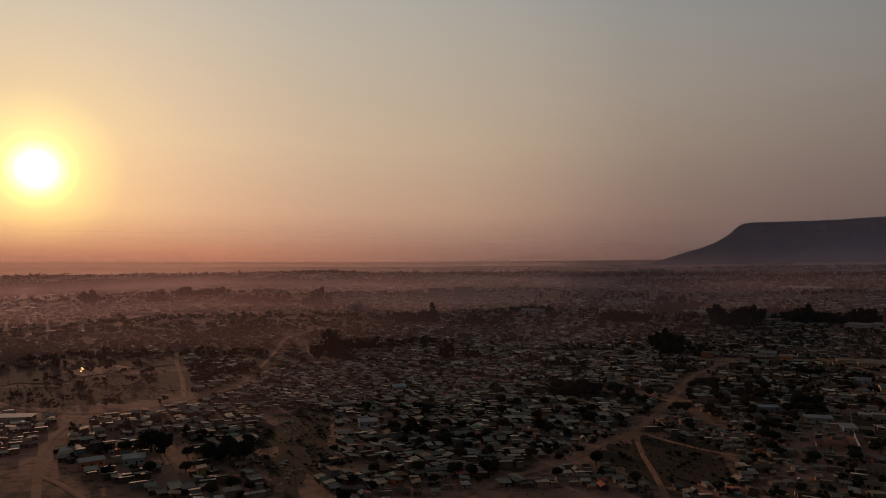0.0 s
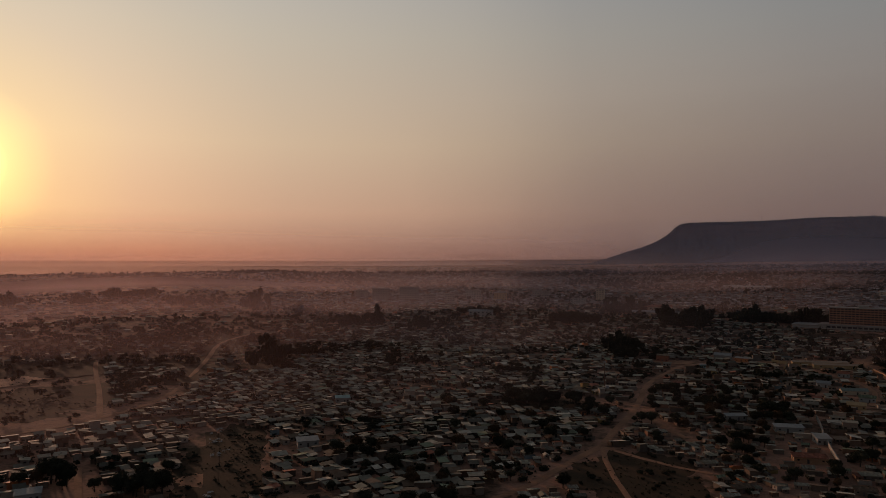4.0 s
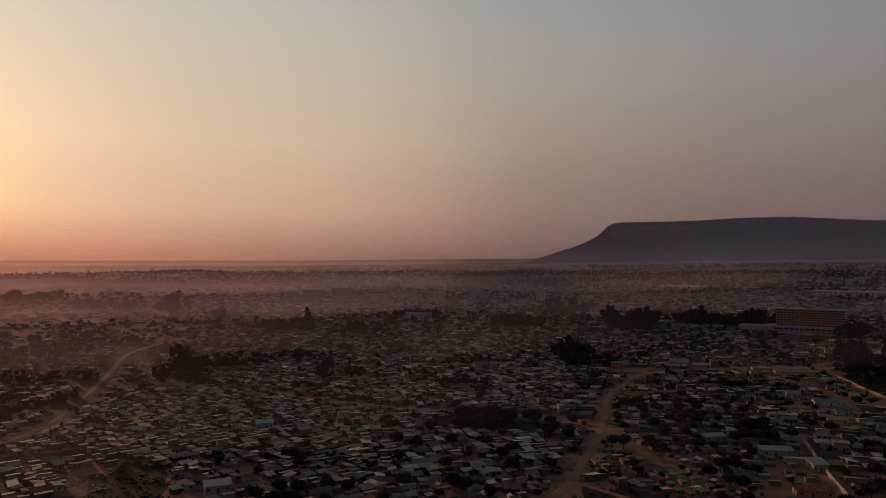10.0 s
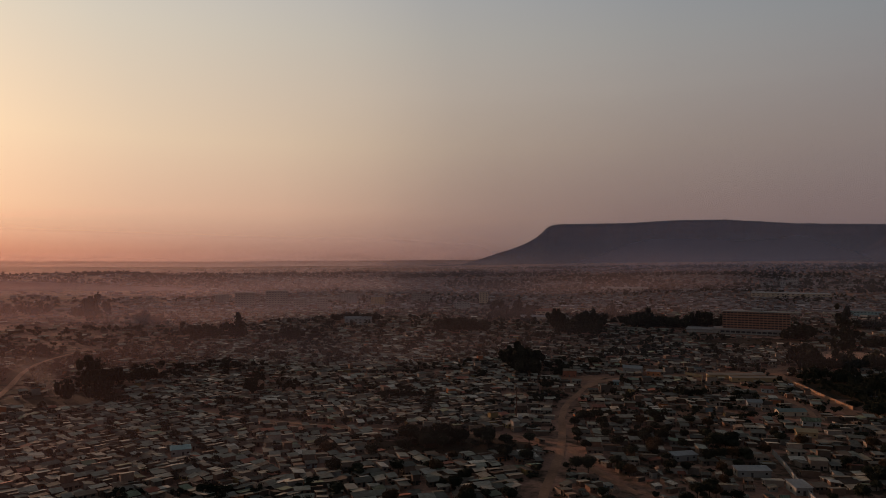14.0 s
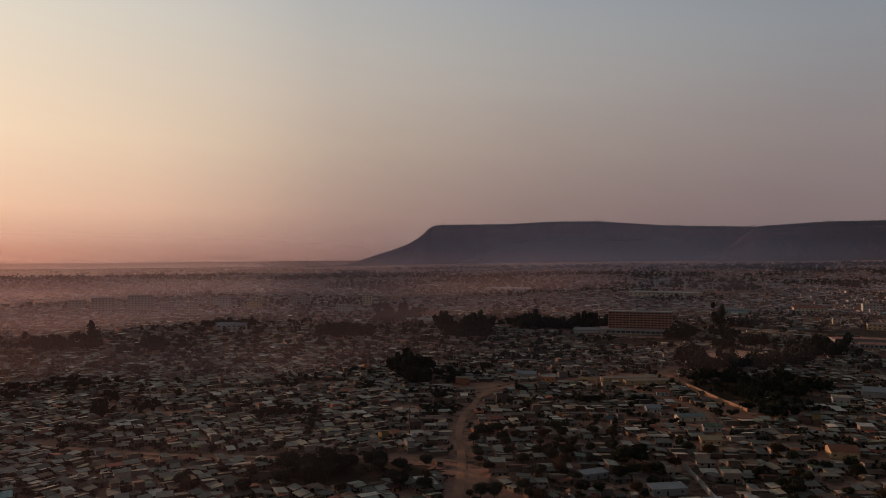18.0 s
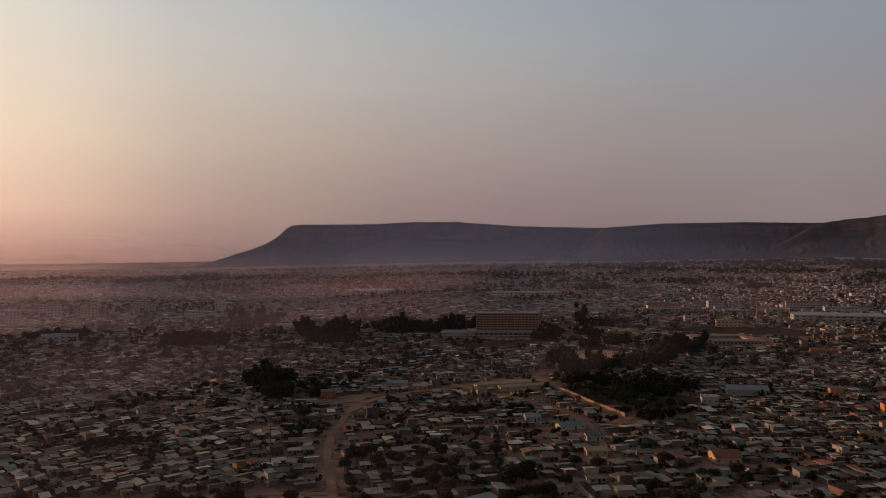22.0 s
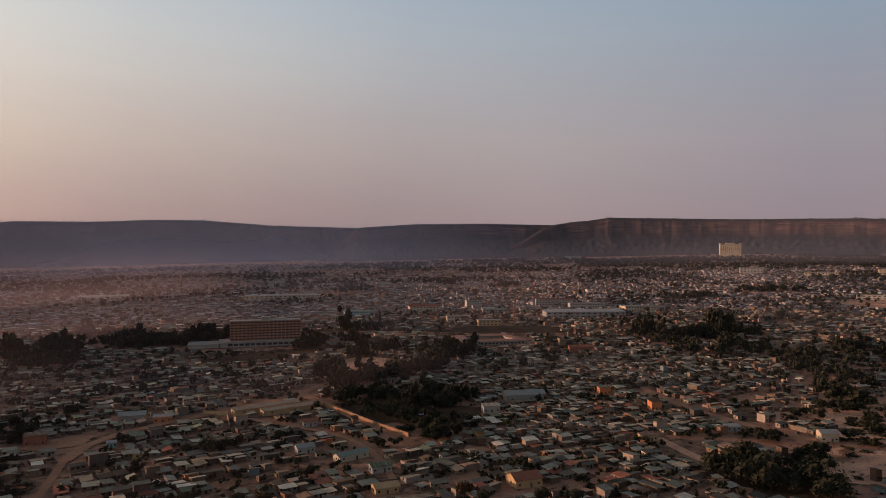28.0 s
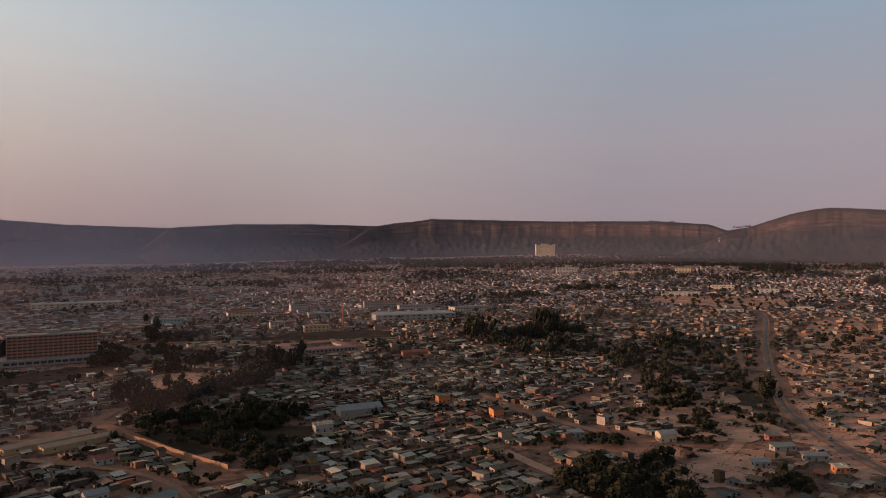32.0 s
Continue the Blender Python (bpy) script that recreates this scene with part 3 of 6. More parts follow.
ridge("mountain", [(52.5, 0.3), (54.5, 1.3), (56.1, 2.3), (57, 2.55), (58.2, 2.74), (59.6, 2.85), (61.2, 3.06), (66, 2.92), (70.6, 2.74), (75.4, 2.67), (79, 2.57), (82.4, 2.27), (84, 1.7), (88, 1.0)],
      [(52, 3150), (58, 3400), (70, 3450), (80, 3350), (88, 3300)], [(52, 2850), (60, 2700), (70, 2650), (80, 2450), (88, 2500)],
      "red cliffed plateau above the town's edge", 7.7, 0.75, (66, 155), 0.5)
ridge("mountain", [(80, 0.2), (82.5, 1.0), (83.8, 1.75), (85.5, 2.02), (86.5, 2.35), (88.1, 2.85), (89.5, 3.12), (90.7, 3.22), (92.5, 3.08), (94, 2.93), (99, 3.2), (106, 2.6), (114, 1.4)],
      [(80, 2500), (86, 2750), (95, 2700), (114, 2700)], [(80, 2250), (90, 2100), (114, 2150)],
      "rounded dark red hill beside the plateau", 13.1, 0.1, (72, 163), 0.6)
ridge("mountain", [(-6, -0.6), (-3.4, -0.2), (-1.5, -0.02), (0.4, 0.14), (1.6, 0.06), (3, -0.14), (6.5, -0.5)],
      [(-6, 4700), (7, 4700)], [(-6, 4400), (7, 4400)], "faint low hill on the hazy horizon", 21.0, -0.5)
ridge("mountain", [(-75, -0.5), (-60, -0.42), (-45, -0.5), (-33, -0.42), (-22, -0.36), (-12, -0.30), (-2, -0.24), (8, -0.3), (14, -0.5)],
      [(-75, 4720), (14, 4720)], [(-75, 4480), (14, 4480)], "low hazy plateau along the horizon", 31.0, -0.5)

# ---- haze ----


def haze_material(name, back, through_colour, face_colour, uneven=0.9, falloff=2.2, rise=6.0, sun_colour=None):
    """Sheet standing in for thin haze, dense near the ground and fading upwards; sunward warmth is put into its colour.
    """
    m = bpy.data.materials.new(name)
    m.use_nodes = True
    n = Nodes(m.node_tree)
    co = n.add("ShaderNodeTexCoord").outputs["Object"]
    way = n.add("ShaderNodeUVMap")
    way.uv_map = "UVMap"
    sep = n.add("ShaderNodeSeparateXYZ")
    n.link(way.outputs["UV"], sep.inputs[0])
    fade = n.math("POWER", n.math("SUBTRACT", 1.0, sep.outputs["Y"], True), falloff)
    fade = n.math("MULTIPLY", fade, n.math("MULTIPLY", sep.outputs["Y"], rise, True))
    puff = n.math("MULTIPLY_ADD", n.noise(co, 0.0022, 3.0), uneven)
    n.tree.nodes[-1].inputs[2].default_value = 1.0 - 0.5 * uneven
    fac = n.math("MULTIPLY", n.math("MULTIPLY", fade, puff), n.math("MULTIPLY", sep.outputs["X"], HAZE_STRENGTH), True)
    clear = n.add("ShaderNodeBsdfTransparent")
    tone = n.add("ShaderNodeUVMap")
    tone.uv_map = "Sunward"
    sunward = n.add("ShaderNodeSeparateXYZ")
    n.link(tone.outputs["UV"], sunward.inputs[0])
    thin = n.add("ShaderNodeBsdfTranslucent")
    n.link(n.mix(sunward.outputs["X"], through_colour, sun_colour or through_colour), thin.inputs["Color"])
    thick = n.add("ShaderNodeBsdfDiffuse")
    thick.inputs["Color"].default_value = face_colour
    body = n.add("ShaderNodeMixShader")
    body.inputs[0].default_value = back
    n.link(thin.outputs[0], body.inputs[1])
    n.link(thick.outputs[0], body.inputs[2])
    mix = n.add("ShaderNodeMixShader")
    n.link(fac, mix.inputs[0])
    n.link(clear.outputs[0], mix.inputs[1])
    n.link(body.outputs[0], mix.inputs[2])
    out = n.add("ShaderNodeOutputMaterial")
    n.link(mix.outputs[0], out.inputs["Surface"])
    return m


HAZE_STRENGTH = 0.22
# sun_colour puts the warm backlit glow into the sheets' own colour
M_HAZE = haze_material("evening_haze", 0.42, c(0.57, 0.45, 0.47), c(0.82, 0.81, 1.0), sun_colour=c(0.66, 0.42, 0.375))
# bluish face colours paint the distance haze over mountains and town edge
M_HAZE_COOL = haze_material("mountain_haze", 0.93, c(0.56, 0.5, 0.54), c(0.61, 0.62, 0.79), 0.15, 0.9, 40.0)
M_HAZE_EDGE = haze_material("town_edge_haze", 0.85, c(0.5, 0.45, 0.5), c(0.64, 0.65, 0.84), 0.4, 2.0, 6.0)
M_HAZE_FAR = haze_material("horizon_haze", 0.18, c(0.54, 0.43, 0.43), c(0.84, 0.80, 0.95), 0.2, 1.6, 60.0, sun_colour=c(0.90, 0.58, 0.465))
M_HAZE_PLAIN = haze_material("sun_tinted_plain_haze", 0.15, c(0.54, 0.44, 0.44), c(0.88, 0.82, 0.95), 0.3, 2.2, 60.0, sun_colour=c(0.92, 0.62, 0.49))


def haze_bank(radius, height, weights, material=None, sway=0.06):
    """A curved sheet standing in for a bank of haze round the town; weights give its density by compass direction."""
    az = np.arange(-75, 118, 1.0)
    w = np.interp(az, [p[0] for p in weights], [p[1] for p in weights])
    # share of painted-in sun tint by compass direction
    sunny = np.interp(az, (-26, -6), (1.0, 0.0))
    verts, faces, uv, tone = [], [], [], []
    levels = (0.0, 0.08, 0.16, 0.3, 0.5, 0.75, 1.0)
    for a in az:
        r = radius * (1 + sway * math.sin(a * 0.21 + radius))
        x, y = 40 + r * math.sin(radians(a)), 60 + r * math.cos(radians(a))
        low = float(terr(x, y)) - 2
        verts += [(x, y, low + height * v) for v in levels]
    k = len(levels)
    for i in range(len(az) - 1):
        if max(w[i], w[i + 1]) < 0.01:
            continue
        for j in range(k - 1):
            faces.append((i * k + j, (i + 1) * k + j, (i + 1) * k + j + 1, i * k + j + 1))
            uv += [w[i], levels[j], w[i + 1], levels[j], w[i + 1], levels[j + 1], w[i], levels[j + 1]]
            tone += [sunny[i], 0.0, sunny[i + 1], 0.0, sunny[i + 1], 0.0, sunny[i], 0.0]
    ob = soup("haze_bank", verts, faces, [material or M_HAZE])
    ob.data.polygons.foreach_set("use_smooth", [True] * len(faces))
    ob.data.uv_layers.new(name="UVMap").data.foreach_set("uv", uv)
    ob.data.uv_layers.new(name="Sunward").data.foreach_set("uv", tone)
    return tagged(ob, "thin tinted sheet standing in for evening haze", "haze", kind="stuff")


# near sheet stands in for lens glare, lifting dark tones towards the sun
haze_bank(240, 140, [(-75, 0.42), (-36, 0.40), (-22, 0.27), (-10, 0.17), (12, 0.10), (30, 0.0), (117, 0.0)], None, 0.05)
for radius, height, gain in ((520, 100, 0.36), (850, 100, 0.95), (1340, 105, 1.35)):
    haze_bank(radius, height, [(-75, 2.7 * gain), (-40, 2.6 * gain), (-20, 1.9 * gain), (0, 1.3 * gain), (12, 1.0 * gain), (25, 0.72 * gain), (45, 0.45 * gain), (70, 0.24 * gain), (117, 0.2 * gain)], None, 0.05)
# cool sheets added as a painted blue-grey veil before the mountains
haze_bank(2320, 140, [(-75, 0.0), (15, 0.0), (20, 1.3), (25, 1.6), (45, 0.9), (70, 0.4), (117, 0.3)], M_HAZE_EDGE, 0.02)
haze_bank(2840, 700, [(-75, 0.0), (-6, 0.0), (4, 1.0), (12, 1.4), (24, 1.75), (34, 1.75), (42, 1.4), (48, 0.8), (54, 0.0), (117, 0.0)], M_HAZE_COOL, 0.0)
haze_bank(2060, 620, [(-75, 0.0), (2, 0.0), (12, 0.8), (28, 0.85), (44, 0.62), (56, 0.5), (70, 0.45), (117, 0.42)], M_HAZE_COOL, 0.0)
# bright warm sheets paint the glow behind the crest and along the horizon
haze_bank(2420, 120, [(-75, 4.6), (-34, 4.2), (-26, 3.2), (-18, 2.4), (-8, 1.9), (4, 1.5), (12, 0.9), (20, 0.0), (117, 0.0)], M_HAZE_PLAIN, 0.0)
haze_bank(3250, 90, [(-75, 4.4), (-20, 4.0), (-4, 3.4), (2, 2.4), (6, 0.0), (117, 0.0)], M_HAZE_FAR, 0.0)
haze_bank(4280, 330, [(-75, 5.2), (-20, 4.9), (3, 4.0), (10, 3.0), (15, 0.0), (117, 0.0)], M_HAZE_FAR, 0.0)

# ---- landmark buildings ----


def office_block(x, y, turn):
    """Seven-storey brick slab on a two-storey podium with a wide flat annexe."""
    ob = tagged(empty("office_block", x, y, turn), "seven-storey red brick office block with a pale gridded front", "building")
    w, d, h0, h1 = 64.0, 15.0, 5.0, 22.6
    bm = bmesh.new()
    box(bm, -w / 2, w / 2, 0, d, h0, h1)
    wall = part("wall", bm, M_BRICK, ob, "red brick slab")
    bm = bmesh.new()
    box(bm, -w / 2 - 0.4, w / 2 + 0.4, -0.5, d + 0.4, h1, h1 + 0.7)
    part("roof", bm, M_CONC, ob, "flat concrete roof slab")
    bm = bmesh.new()
    box(bm, -4, 5, 4, 11, h1 + 0.7, h1 + 3.6)
    part("roof_house", bm, M_CONC, ob, "pale lift house on the roof")
    bm = bmesh.new()
    box(bm, -w / 2 - 9, w / 2 + 3, -9, d + 4, 0, h0 - 1.2)
    podium = part("podium", bm, M_CONC, ob, "low pale concrete podium")
    bm = bmesh.new()
    box(bm, -w / 2 - 9.8, w / 2 + 3.8, -9.8, d + 4.6, h0 - 1.2, h0)
    part("podium_roof", bm, M_CONC, ob)
    bm = bmesh.new()
    box(bm, -w / 2 - 36, -w / 2 - 9.9, -6, d + 8, 0, h0 - 2.4)
    part("annexe", bm, M_WHITE, ob, "wide pale low annexe")
    bm = bmesh.new()
    box(bm, -w / 2 - 37, -w / 2 - 9.2, -7, d + 9, h0 - 2.4, h0 - 1.6)
    part("annexe_roof", bm, M_CONC, ob)
    bm = bmesh.new()
    box(bm, -0.3, 0.3, -0.6, 0.0, h0, h1)
    fin = part("fin", bm, M_FIN, ob, "slim clay-coloured fin")
    fin.location.x = -w / 2
    for i in range(1, 19):
        f2 = copy_part(fin, ob)
        f2.location.x = -w / 2 + i * w / 18
    bm = bmesh.new()
    box(bm, -1.45, 1.45, -0.12, 0.0, 0.0, 1.05)
    pane = part("window", bm, M_GLASS, ob, "dark strip window")
    first = True
    for i in range(18):
        for j in range(7):
            p = pane if first else copy_part(pane, ob)
            first = False
            p.location = (-w / 2 + (i + 0.5) * w / 18, 0.0, h0 + 0.9 + j * (h1 - h0) / 7)
    bm = bmesh.new()
    box(bm, -2.0, 2.0, -9.1, -9.0, 1.4, 3.4)
    low = part("window", bm, M_GLASS, ob)
    low.location.x = -w / 2
    for i in range(1, 15):
        copy_part(low, ob).location.x = -w / 2 + i * 5
    DISCS.append((x - 8, y + 10, 78, 30, radians(turn)))
    return ob


def copy_part(ob, parent):
    o = ob.copy()
    scene.collection.objects.link(o)
    o.parent = parent
    return o


def plain_building(name, x, y, turn, w, d, floors, wall_m, roof_m, label, category="building", bays=None, roof="flat", storey=3.2, overhang=0.5):
    """A storeyed building with its windows, roof and parapet."""
    ob = tagged(empty(name, x, y, turn), label, category)
    h = floors * storey
    bm = bmesh.new()
    box(bm, -w / 2, w / 2, -d / 2, d / 2, -0.6, h)
    part("wall", bm, wall_m, ob)
    bm = bmesh.new()
    o = overhang
    if roof == "gable":
        rise = d * 0.2
        slab(bm, -w / 2 - o, w / 2 + o, -d / 2 - o, 0.0, h, h + rise, 0.18)
        slab(bm, -w / 2 - o, w / 2 + o, 0.0, d / 2 + o, h + rise, h, 0.18)
        for sx in (-w / 2, w / 2 - 0.2):
            vs = [bm.verts.new(p) for p in ((sx, -d / 2, h), (sx, d / 2, h), (sx, 0, h + rise), (sx + 0.2, -d / 2, h), (sx + 0.2, d / 2, h), (sx + 0.2, 0, h + rise))]
            bm.faces.new(vs[:3][::-1])
            bm.faces.new(vs[3:])
    elif roof == "saw":
        k = max(2, int(w / 9))
        for i in range(k):
            slab(bm, -w / 2 + i * w / k, -w / 2 + (i + 1) * w / k - 0.15, -d / 2 - o, d / 2 + o, h + 0.15 * (i % 2), h + d * 0.04 + 0.15 * (i % 2), 0.2)
    else:
        box(bm, -w / 2 - o, w / 2 + o, -d / 2 - o, d / 2 + o, h, h + 0.35)
        box(bm, -w / 2 - o, w / 2 + o, -d / 2 - o, -d / 2 - o + 0.25, h + 0.35, h + 0.9)
    part("roof", bm, roof_m, ob)
    k = bays or max(2, int(w / 4))
    bm = bmesh.new()
    box(bm, -w / k * 0.22, w / k * 0.22, -0.06, 0.0, 0.0, 1.15)
    pane = part("window", bm, M_GLASS, ob, "dark window")
    first = True
    for j in range(floors):
        for i in range(k):
            p = pane if first else copy_part(pane, ob)
            first = False
            p.location = (-w / 2 + (i + 0.5) * w / k, -d / 2, j * storey + 1.1)
    DISCS.append((x, y, w / 2 + 5, d / 2 + 5, radians(turn)))
    return ob


office_block(433, 707, -31)


def courtyard_school(x, y, turn):
    ob = tagged(empty("school", x, y, turn), "low terracotta school built round an open courtyard", "school")
    for nm, (x0, x1, y0, y1), m in (("front_wing", (-22, 40, 4, 12), M_SALMON), ("rear_wing", (-30, 38, 36, 44), M_SALMON), ("side_wing", (-40, -30, 4, 44), M_SALMON), ("end_wing", (30, 39, 12, 36), M_SALMON)):
        bm = bmesh.new()
        box(bm, x0, x1, y0, y1, -0.5, 4.2)
        wing = part(nm, bm, M_CONC, ob, "pale plastered wing")
        bm = bmesh.new()
        slab(bm, x0 - 0.8, x1 + 0.8, y0 - 0.8, (y0 + y1) / 2, 4.2, 5.6, 0.2)
        slab(bm, x0 - 0.8, x1 + 0.8, (y0 + y1) / 2, y1 + 0.8, 5.6, 4.2, 0.2)
        part("roof", bm, m, wing, "dusty salmon tiled roof")
    bm = bmesh.new()
    box(bm, -1.5, 1.5, 3.9, 4.0, 1.0, 2.8)
    p = part("window", bm, M_GLASS, ob)
    for i in range(12):
        (p if i == 0 else copy_part(p, ob)).location.x = -19 + i * 5
    bm = bmesh.new()
    box(bm, -42, 42, -14, -13.6, -0.5, 2.2)
    part("boundary_wall", bm, M_BRICK, ob, "low brick boundary wall")
    DISCS.append((x + 14, y + 22, 40, 38, radians(turn)))
    return ob


courtyard_school(566, 536, -33).scale = (0.72, 1.4, 0.8)
plain_building("warehouse", 805, 590, -47, 95, 32, 2, M_IRON, M_IRON, "long pale metal warehouse with a low ridged roof", "warehouse", 14, "saw", 3.4, 1.0)
plain_building("office_building", 898, 560, -40, 52, 20, 2, M_CREAM, M_CONC, "two-storey beige office building with window rows", "building", 14)
plain_building("office_building", 898, 695, -50, 48, 14, 3, M_CONC, M_TILE, "three-storey pale block with a reddish roof", "building", 12)
plain_building("office_building", 893, 640, -45, 44, 14, 2, M_WHITE, M_IRON, "white two-storey building with windows in rows", "building", 12)
plain_building("hall", 674, 632, -42, 26, 14, 2, M_OCHRE, M_CONC, "ochre two-storey hall with a flat roof", "building", 6)
plain_building("house", 680, 690, -40, 16, 10, 2, M_CREAM, M_CONC, "cream two-storey house with white bands", "house", 4)
plain_building("office_building", 652, 828, -35, 34, 12, 2, M_TEAL, M_IRON, "pale teal two-storey building", "building", 9)
plain_building("office_building", 820, 775, -38, 22, 14, 3, M_WHITE, M_CONC, "white three-storey building with a flat roof", "building", 6)
plain_building("office_building", 770, 700, -42, 30, 12, 2, M_CONC, M_TEAL, "grey two-storey building with a teal roof", "building", 8)
plain_building("office_building", 745, 800, -36, 40, 13, 2, M_CREAM, M_TILE, "cream building with a red hipped roof", "building", 9, "gable")
for bx, by, bw, bd, bf, bm_, bl in ((-148, 1165, 30, 18, 6, M_CONC, "dark concrete tower in the hazy centre"), (-98, 1160, 34, 18, 7, M_CONC, "grey concrete tower in the hazy centre"),
                                    (-25, 1090, 16, 16, 5, M_CONC, "slim concrete tower in the hazy centre"), (14, 1180, 26, 16, 5, M_WHITE, "white apartment block in the hazy centre"),
                                    (133, 1200, 30, 14, 4, M_CONC, "pale apartment block in the hazy centre"), (228, 1140, 14, 14, 6, M_CREAM, "pale slim tower in the hazy centre"),
                                    (-60, 1120, 20, 14, 4, M_CONC, "low concrete block in the hazy centre"), (60, 1150, 22, 14, 4, M_OCHRE, "ochre block in the hazy centre"),
                                    (-190, 1210, 22, 14, 4, M_CONC, "hazy concrete block near the centre"), (180, 1060, 24, 12, 3, M_WHITE, "white three-storey block near the centre")):
    plain_building("apartment_building", bx, by, -bx * 0.06, bw, bd, bf, bm_, M_CONC, bl, "building", max(3, int(bw / 4)))
plain_building("church_hall", 262, 945, -14, 64, 16, 2, M_CREAM, M_TILE, "long hall with a faded red roof", "hall", 10, "gable")
plain_building("hall", 245, 890, -14, 34, 12, 1, M_CREAM, M_IRON, "pale low hall beside dark trees", "hall", 6, "gable", 4.0)
plain_building("hall", 25, 880, -4, 32, 12, 2, M_WHITE, M_IRON, "pale hall with an iron roof", "hall", 6, "gable")
plain_building("warehouse", 745, 1120, -32, 120, 26, 2, M_CREAM, M_IRON, "long low beige depot with a pale roof", "warehouse", 16, "saw")
plain_building("warehouse", 560, 1380, -24, 90, 30, 1, M_WHITE, M_IRON, "distant pale depot roof", "warehouse", 12, "saw", 5.0)
for bx, by, bw, bf in ((905, 1370, 30, 3), (935, 1400, 22, 4), (870, 1390, 24, 2), (1060, 1210, 34, 2), (1180, 1120, 30, 2), (980, 1290, 26, 2)):
    plain_building("house", bx, by, -34, bw, 14, bf, M_WHITE, M_IRON, "distant white building among houses", "house", 6)


def sized(az, el, dist, eye=(72, 163)):
    """A place given by compass direction, rise and distance from a point over the town."""
    x, y = eye[0] + dist * math.sin(radians(az)), eye[1] + dist * math.cos(radians(az))
    return x, y, 88 + dist * math.tan(radians(el))


# pale hotel on the slope below the cliffs
def hotel():
    x, y, z = sized(70.3, 0.24, 2500)
    ob = tagged(empty("hotel", x, y, -58, z), "tall cream hotel with arched top on a cut slope", "hotel")
    bm = bmesh.new()
    box(bm, -33, 33, -8, 8, -14, 28)
    box(bm, -13, 13, -9, 8, 28, 32)
    for sx in (-31, 31):
        box(bm, sx - 2.5, sx + 2.5, -9, 8, 28, 30.5)
    part("wall", bm, M_HOTEL, ob, "bright cream front")
    bm = bmesh.new()
    box(bm, -34, 34, -9.2, 9, 26.4, 27.2)
    part("cornice", bm, M_WHITE, ob)
    bm = bmesh.new()
    box(bm, -0.8, 0.8, -8.2, -8.0, 0.0, 1.4)
    pane = part("window", bm, M_GLASS, ob)
    first = True
    for j in range(6):
        for i in range(10):
            if 4 <= i <= 5 and j > 4:
                continue
            p = pane if first else copy_part(pane, ob)
            first = False
            p.location = (-28.5 + i * 6.3, 0, 2 + j * 3.8)
    bm = bmesh.new()
    box(bm, -110, 80, -16, 20, -18, -12)
    part("terrace", bm, M_TRACK, ob, "bare red earth terrace")


hotel()
for az, el, dist, w, d, f, m, l in ((71.95, -1.2, 1640, 46, 20, 4, M_WHITE, "large windowless white hall at the town's edge"), (80.7, -1.28, 1640, 32, 14, 4, M_CREAM, "pale four-storey block by dark trees"),
                                    (76.6, -1.18, 1600, 60, 14, 2, M_CREAM, "long low beige building by the trees"), (58.5, 0.35, 2600, 60, 18, 3, M_WHITE, "white hillside building above the town"),
                                    (55.6, 0.12, 2500, 70, 12, 2, M_WHITE, "long white building on the lower slope"), (80.5, -2.9, 1120, 54, 10, 2, M_WHITE, "row of white town houses beside the plain"),
                                    (83.5, -2.55, 1260, 36, 12, 2, M_CREAM, "pale three-storey houses beside the plain"), (86.5, -2.8, 1200, 34, 12, 2, M_WHITE, "white houses with pale roofs"),
                                    (88.5, -3.4, 980, 36, 10, 1, M_CREAM, "long pale house row near the road"), (84.0, -3.5, 930, 30, 8, 1, M_WHITE, "low white shed on open ground")):
    x, y, z = sized(az, el, dist)
    plain_building("building", x, y, -az + 6, w, d, f, m, M_IRON, l, "building", max(4, int(w / 6)))


def chimney(x, y):
    ob = tagged(empty("chimney", x, y), "tall slim red brick factory chimney", "chimney")
    bm = bmesh.new()
    tube(bm, (0, 0, 0), (0, 0, 25), 1.0, 0.65, 10)
    part("shaft", bm, M_TILE, ob)
    bm = bmesh.new()
    tube(bm, (0, 0, 25), (0, 0, 25.8), 0.85, 0.85, 10)
    part("cap", bm, M_CONC, ob, "pale chimney cap")


chimney(716, 628)


def mast(az, el, dist, h):
    x, y, z = sized(az, el, dist, (17, 30))
    ob = tagged(empty("radio_mast", x, y, 0, z - 6), "thin lattice radio mast on the mountain rim", "mast")
    bm = bmesh.new()
    for i in range(3):
        a = 2 * math.pi * i / 3
        tube(bm, (1.6 * math.cos(a), 1.6 * math.sin(a), 0), (0.5 * math.cos(a), 0.5 * math.sin(a), h), 0.22, 0.14, 4)
    part("leg", bm, M_RUST, ob)
    bm = bmesh.new()
    for i in range(int(h / 4)):
        r = 1.7 - 1.1 * i * 4 / h
        box(bm, -r, r, -0.12, 0.12, i * 4, i * 4 + 0.2)
    part("brace", bm, M_RUST, ob)


mast(21.9, 2.66, 4060, 66)
mast(17.0, 2.58, 4060, 24)
mast(16.6, 2.55, 4060, 18)


